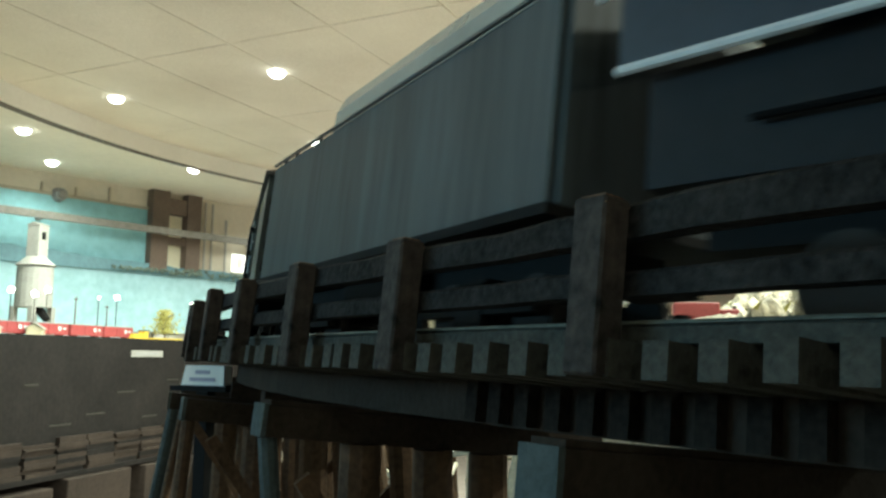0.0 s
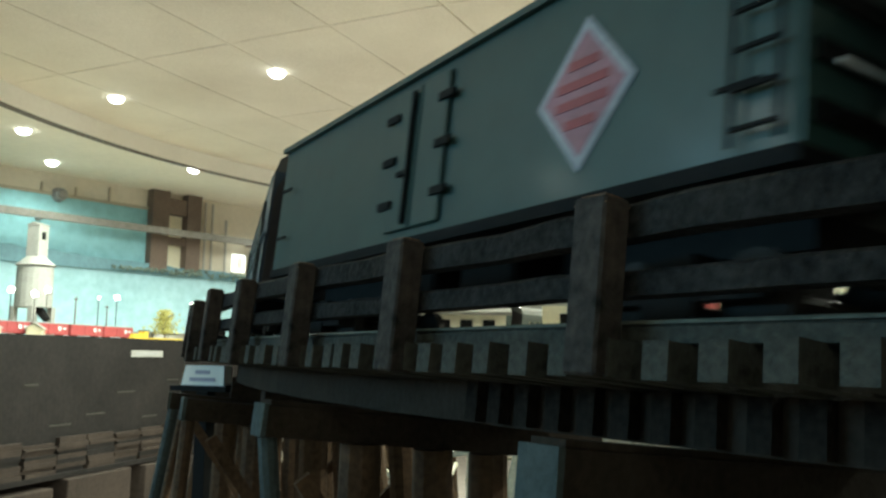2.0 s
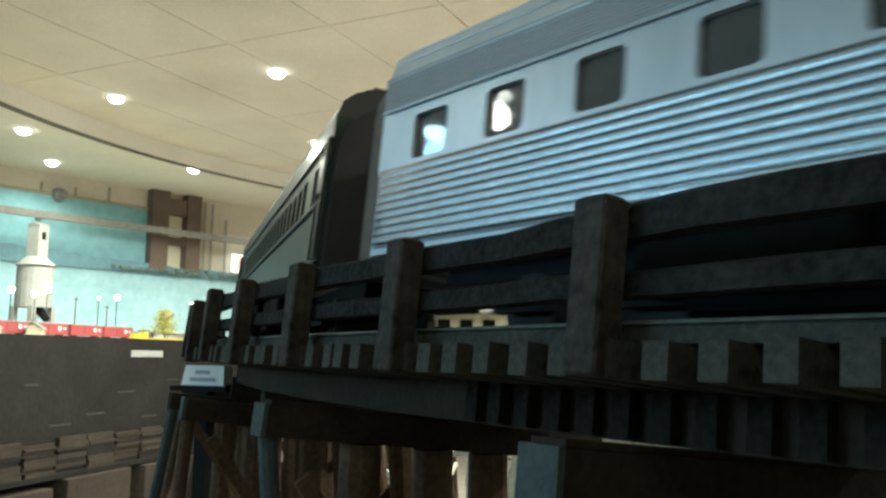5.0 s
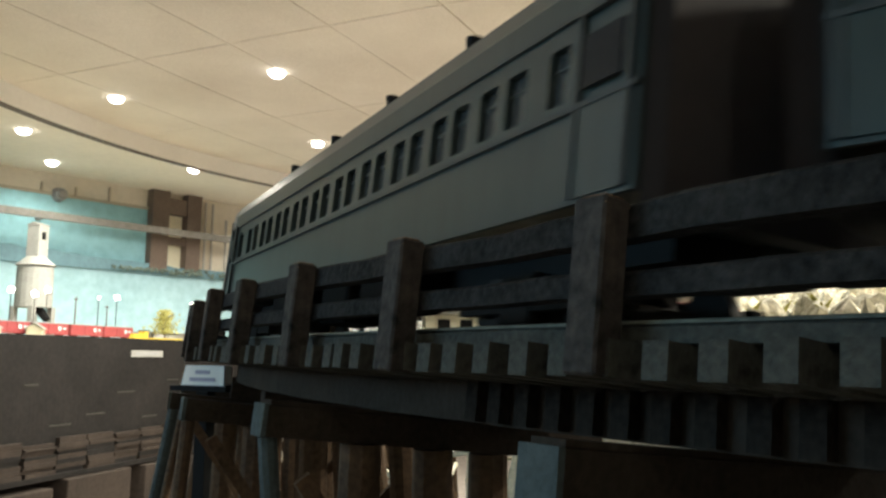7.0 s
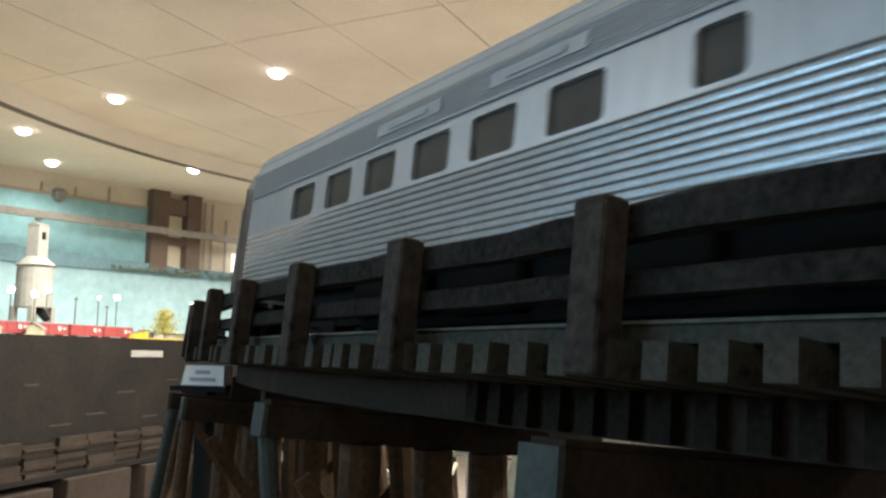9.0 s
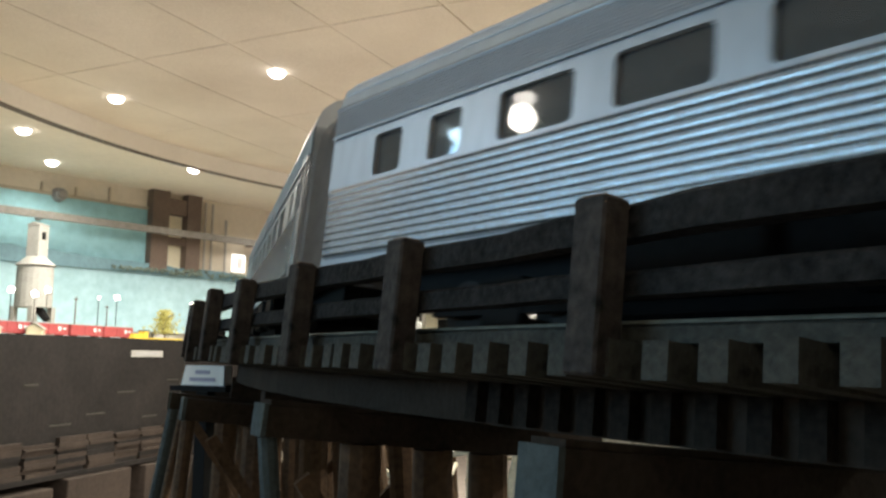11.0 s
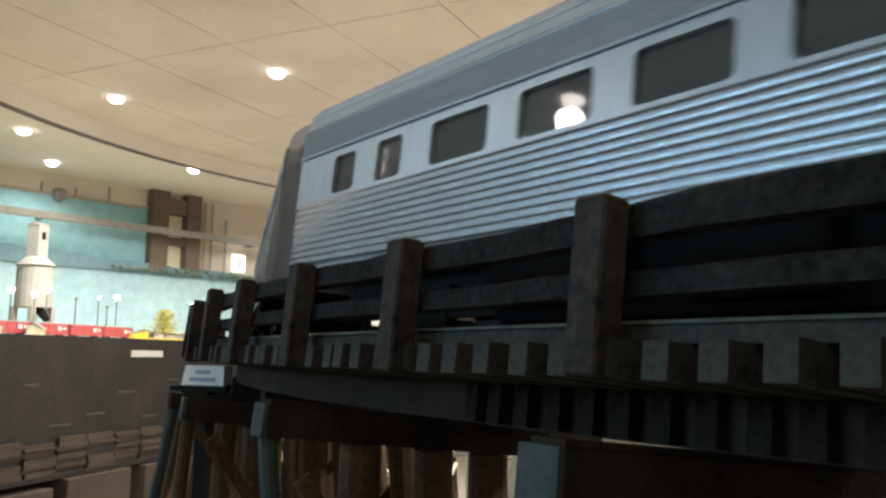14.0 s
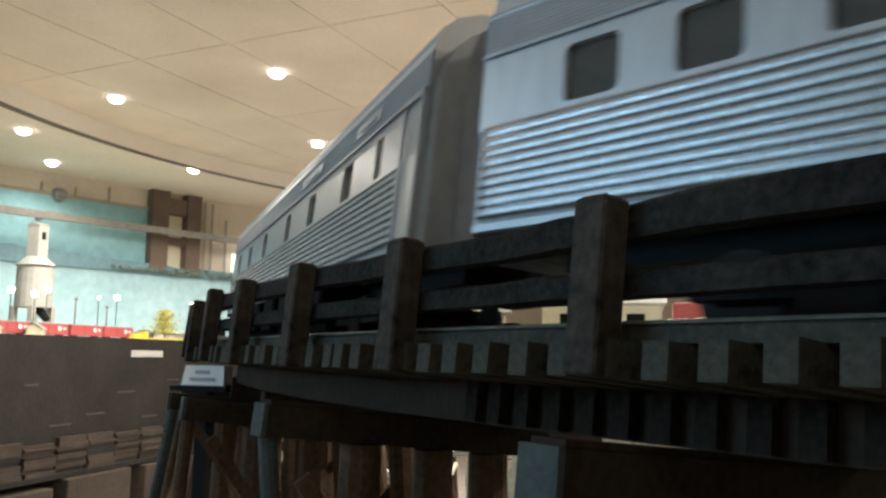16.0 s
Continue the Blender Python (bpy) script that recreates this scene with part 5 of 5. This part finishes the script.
M_FLUTE = mat("fluted_stainless", (0.76, 0.79, 0.81), 0.25, 0.80, var=0.05, scale=14)
M_PANEL = mat("grey_silver_panel", (0.42, 0.44, 0.47), 0.4, 0.3, var=0.1, scale=20)
# near black: the deep shade below the cars is put into this colour
M_UNDER = mat("underfloor_shade_black", (0.0045, 0.0045, 0.0045), 0.8, var=0.6, scale=60, spec=0.08)
M_WHEEL = mat("blackened_wheel", (0.022, 0.020, 0.018), 0.6, 0.2, var=0.3, scale=60, spec=0.2)
M_BELT = mat("dark_moulding", (0.022, 0.028, 0.028), 0.4, var=0.2, scale=20)
M_FADED = mat("faded_white_panel", (0.36, 0.35, 0.39), 0.5, var=0.2, scale=60)
M_PINK = mat("faded_red_field", (0.34, 0.15, 0.18), 0.5, var=0.25, scale=60)
M_DARKGLASS = mat("dark_glazing", (0.010, 0.012, 0.015), 0.3, var=0.1, scale=20, spec=0.15)
# lighter than the green coach: grazing sheen is put into body and roof colour
M_OLIVE = mat("sheen_olive_green", (0.025, 0.038, 0.035), 0.38, var=0.25, scale=40, coat=0.2, stretch=(1, 1, 0.12))
M_OLROOF = mat("sheen_olive_roof", (0.075, 0.078, 0.070), 0.35, var=0.14, scale=12)
M_PALEBLUE = mat("pale_blue_line", (0.13, 0.18, 0.215), 0.4, var=0.3, scale=60)
M_DKBELLOWS = mat("dark_bellows", (0.034, 0.028, 0.028), 0.8, var=0.2, scale=20)
M_BLIND = mat("beige_blinds", (0.30, 0.26, 0.20), 0.8, var=0.3, scale=20)
M_CAB = mat("cab_blue_black", (0.022, 0.030, 0.045), 0.4, var=0.2, scale=30)
M_HOOD = mat("polished_grey_hood", (0.40, 0.47, 0.49), 0.2, 0.5, var=0.1, scale=20)

S_REF = 0.04377          # arc length at which a car's rear end passes at its time in TRAIN
TRAIN = []               # thing, time of its rear end, length

TRAIN.append((locomotive(0.36), -0.65 + 0.50, 0.36))
TRAIN.append((tender(0.228), 0.72, 0.228))
TRAIN.append((reefer(0.252, M_REEFERGY, 0.121, "grey-green express refrigerator car with gold lettering bars",
                     bars=((0.020, 0.098, 0.0700, 0.0725, M_GOLD), (0.145, 0.225, 0.0700, 0.0725, M_GOLD), (0.036, 0.066, 0.0385, 0.0405, M_GOLD))), 1.637, 0.252))
TRAIN.append((reefer(0.254, M_REEFER, 0.122, "dark green express refrigerator car with a white and red diamond",
                     top=0.0812, diamond=(0.198, 0.0535, 0.0166, 0.0182)), 2.605, 0.254))
mail = heavyweight(0.310, [(0.061, 0.0735), (0.0840, 0.0965), (0.106, 0.1185), (0.128, 0.1405), (0.152, 0.164), (0.174, 0.1865)], [(0.033, 0.053), (0.2545, 0.2735)],
                   "blue and blue-grey railway mail car with white lines", M_DKROOF, name="mail_car", body=M_BLUECAR, low=M_BLUELOW, belt=0.0485, ztop=0.0685,
                   boards=((0.085, 0.113, 0.0425, 0.0440, M_PALEBLUE), (0.085, 0.113, 0.0385, 0.0400, M_PALEBLUE), (0.120, 0.150, 0.0425, 0.0445, M_PALEBLUE), (0.122, 0.148, 0.0375, 0.0390, M_PALEBLUE),
                           (0.122, 0.148, 0.0335, 0.0350, M_PALEBLUE), (0.157, 0.180, 0.0430, 0.0445, M_PALEBLUE), (0.157, 0.184, 0.0385, 0.0400, M_PALEBLUE)))
TRAIN.append((mail, 3.755, 0.310))
TRAIN.append((streamliner(0.385, [(0.0153, 0.0295), (0.0448, 0.0584), (0.0746, 0.0885), (0.1062, 0.1206), (0.1390, 0.1535), (0.1710, 0.1855), (0.2045, 0.2195), (0.2933, 0.3000), (0.3071, 0.3140)],
                          [(0.2863, 0.3190)], [(0.10, 0.20)], ((0.03, 0.06), (0.13, 0.15), (0.21, 0.235)), "baggage_combine",
                          "silver fluted baggage and passenger car with a wide side door"), 5.19, 0.385))
TRAIN.append((heavyweight(0.390, [(0.0178, 0.0280)] + [(0.0417 + 0.0302 * k + 0.0148 * j, 0.0417 + 0.0302 * k + 0.0148 * j + 0.0106) for k in range(10) for j in (0, 1)] + [(0.3555, 0.3655)],
                          [(0.0015, 0.0125), (0.3775, 0.3885)], "dark green heavyweight coach with paired windows", M_DKROOF), 6.70, 0.390))
TRAIN.append((heavyweight(0.380, [(0.0178, 0.0280)] + [(0.0400 + 0.0303 * k + 0.0140 * j, 0.0400 + 0.0303 * k + 0.0140 * j + 0.0098) for k in range(10) for j in (0, 1)] + [(0.3462, 0.3545)],
                          [(0.0015, 0.0125), (0.3600, 0.3775)], "dark olive-green heavyweight coach with paired windows, colour lightened for sheen", M_OLROOF, body=M_OLIVE), 8.157, 0.380))
TRAIN.append((streamliner(0.427, [(0.0489, 0.0701), (0.0812, 0.1020), (0.1128, 0.1335), (0.1451, 0.1660), (0.1769, 0.1978), (0.2107, 0.2312), (0.2571, 0.2704), (0.3010, 0.3140), (0.334, 0.347), (0.366, 0.379)],
                          [(0.398, 0.4115)], [(0.12, 0.16), (0.185, 0.225)], ((0.030, 0.055), (0.30, 0.33)), "streamlined_diner", "silver fluted streamlined dining car with broad windows"), 9.74, 0.427))
COACH = [(0.0245, 0.0385), (0.0515, 0.0656)] + [(0.0805 + 0.0374 * k, 0.0805 + 0.0374 * k + 0.0255) for k in range(7)] + [(0.3545, 0.3670), (0.3790, 0.3905)]
for rear in (11.315, 12.87, 14.435, 16.0):
    TRAIN.append((streamliner(0.420, COACH, [(0.4030, 0.4185)], [(0.19, 0.25)], ((0.012, 0.024), (0.20, 0.23)),
                              label="silver fluted streamlined passenger coach with large windows"), rear, 0.420))
TRAIN.append((streamliner(0.420, [(0.0300, 0.0420), (0.0800, 0.0930), (0.1400, 0.1530), (0.2121, 0.2243), (0.2671, 0.2810), (0.3281, 0.3429), (0.3720, 0.3796)], [(0.4030, 0.4185)],
                          [(0.25, 0.29), (0.345, 0.375)], ((0.05, 0.07),), "streamlined_sleeper", "silver fluted streamlined sleeping car with widely spaced windows"), 17.56, 0.420))


def motions():
    for ob, rear, length in TRAIN:
        rows = []
        for i in range(81):
            tt = 16.0 * i / 80
            s = S_REF + SPEED * (tt - rear)
            (a, _), (b, _) = track(s + 0.15 * length), track(s + 0.85 * length)
            d = (b - a).normalized()
            c = (a + b) / 2
            m = Matrix.Translation((c.x, c.y, RAIL_Z)) @ Matrix.Rotation(math.atan2(d.y, d.x), 4, "Z") @ Matrix.Rotation(-radians(BANK), 4, "X")
            rows.append((tt, m))
        walk(ob, rows)


motions()
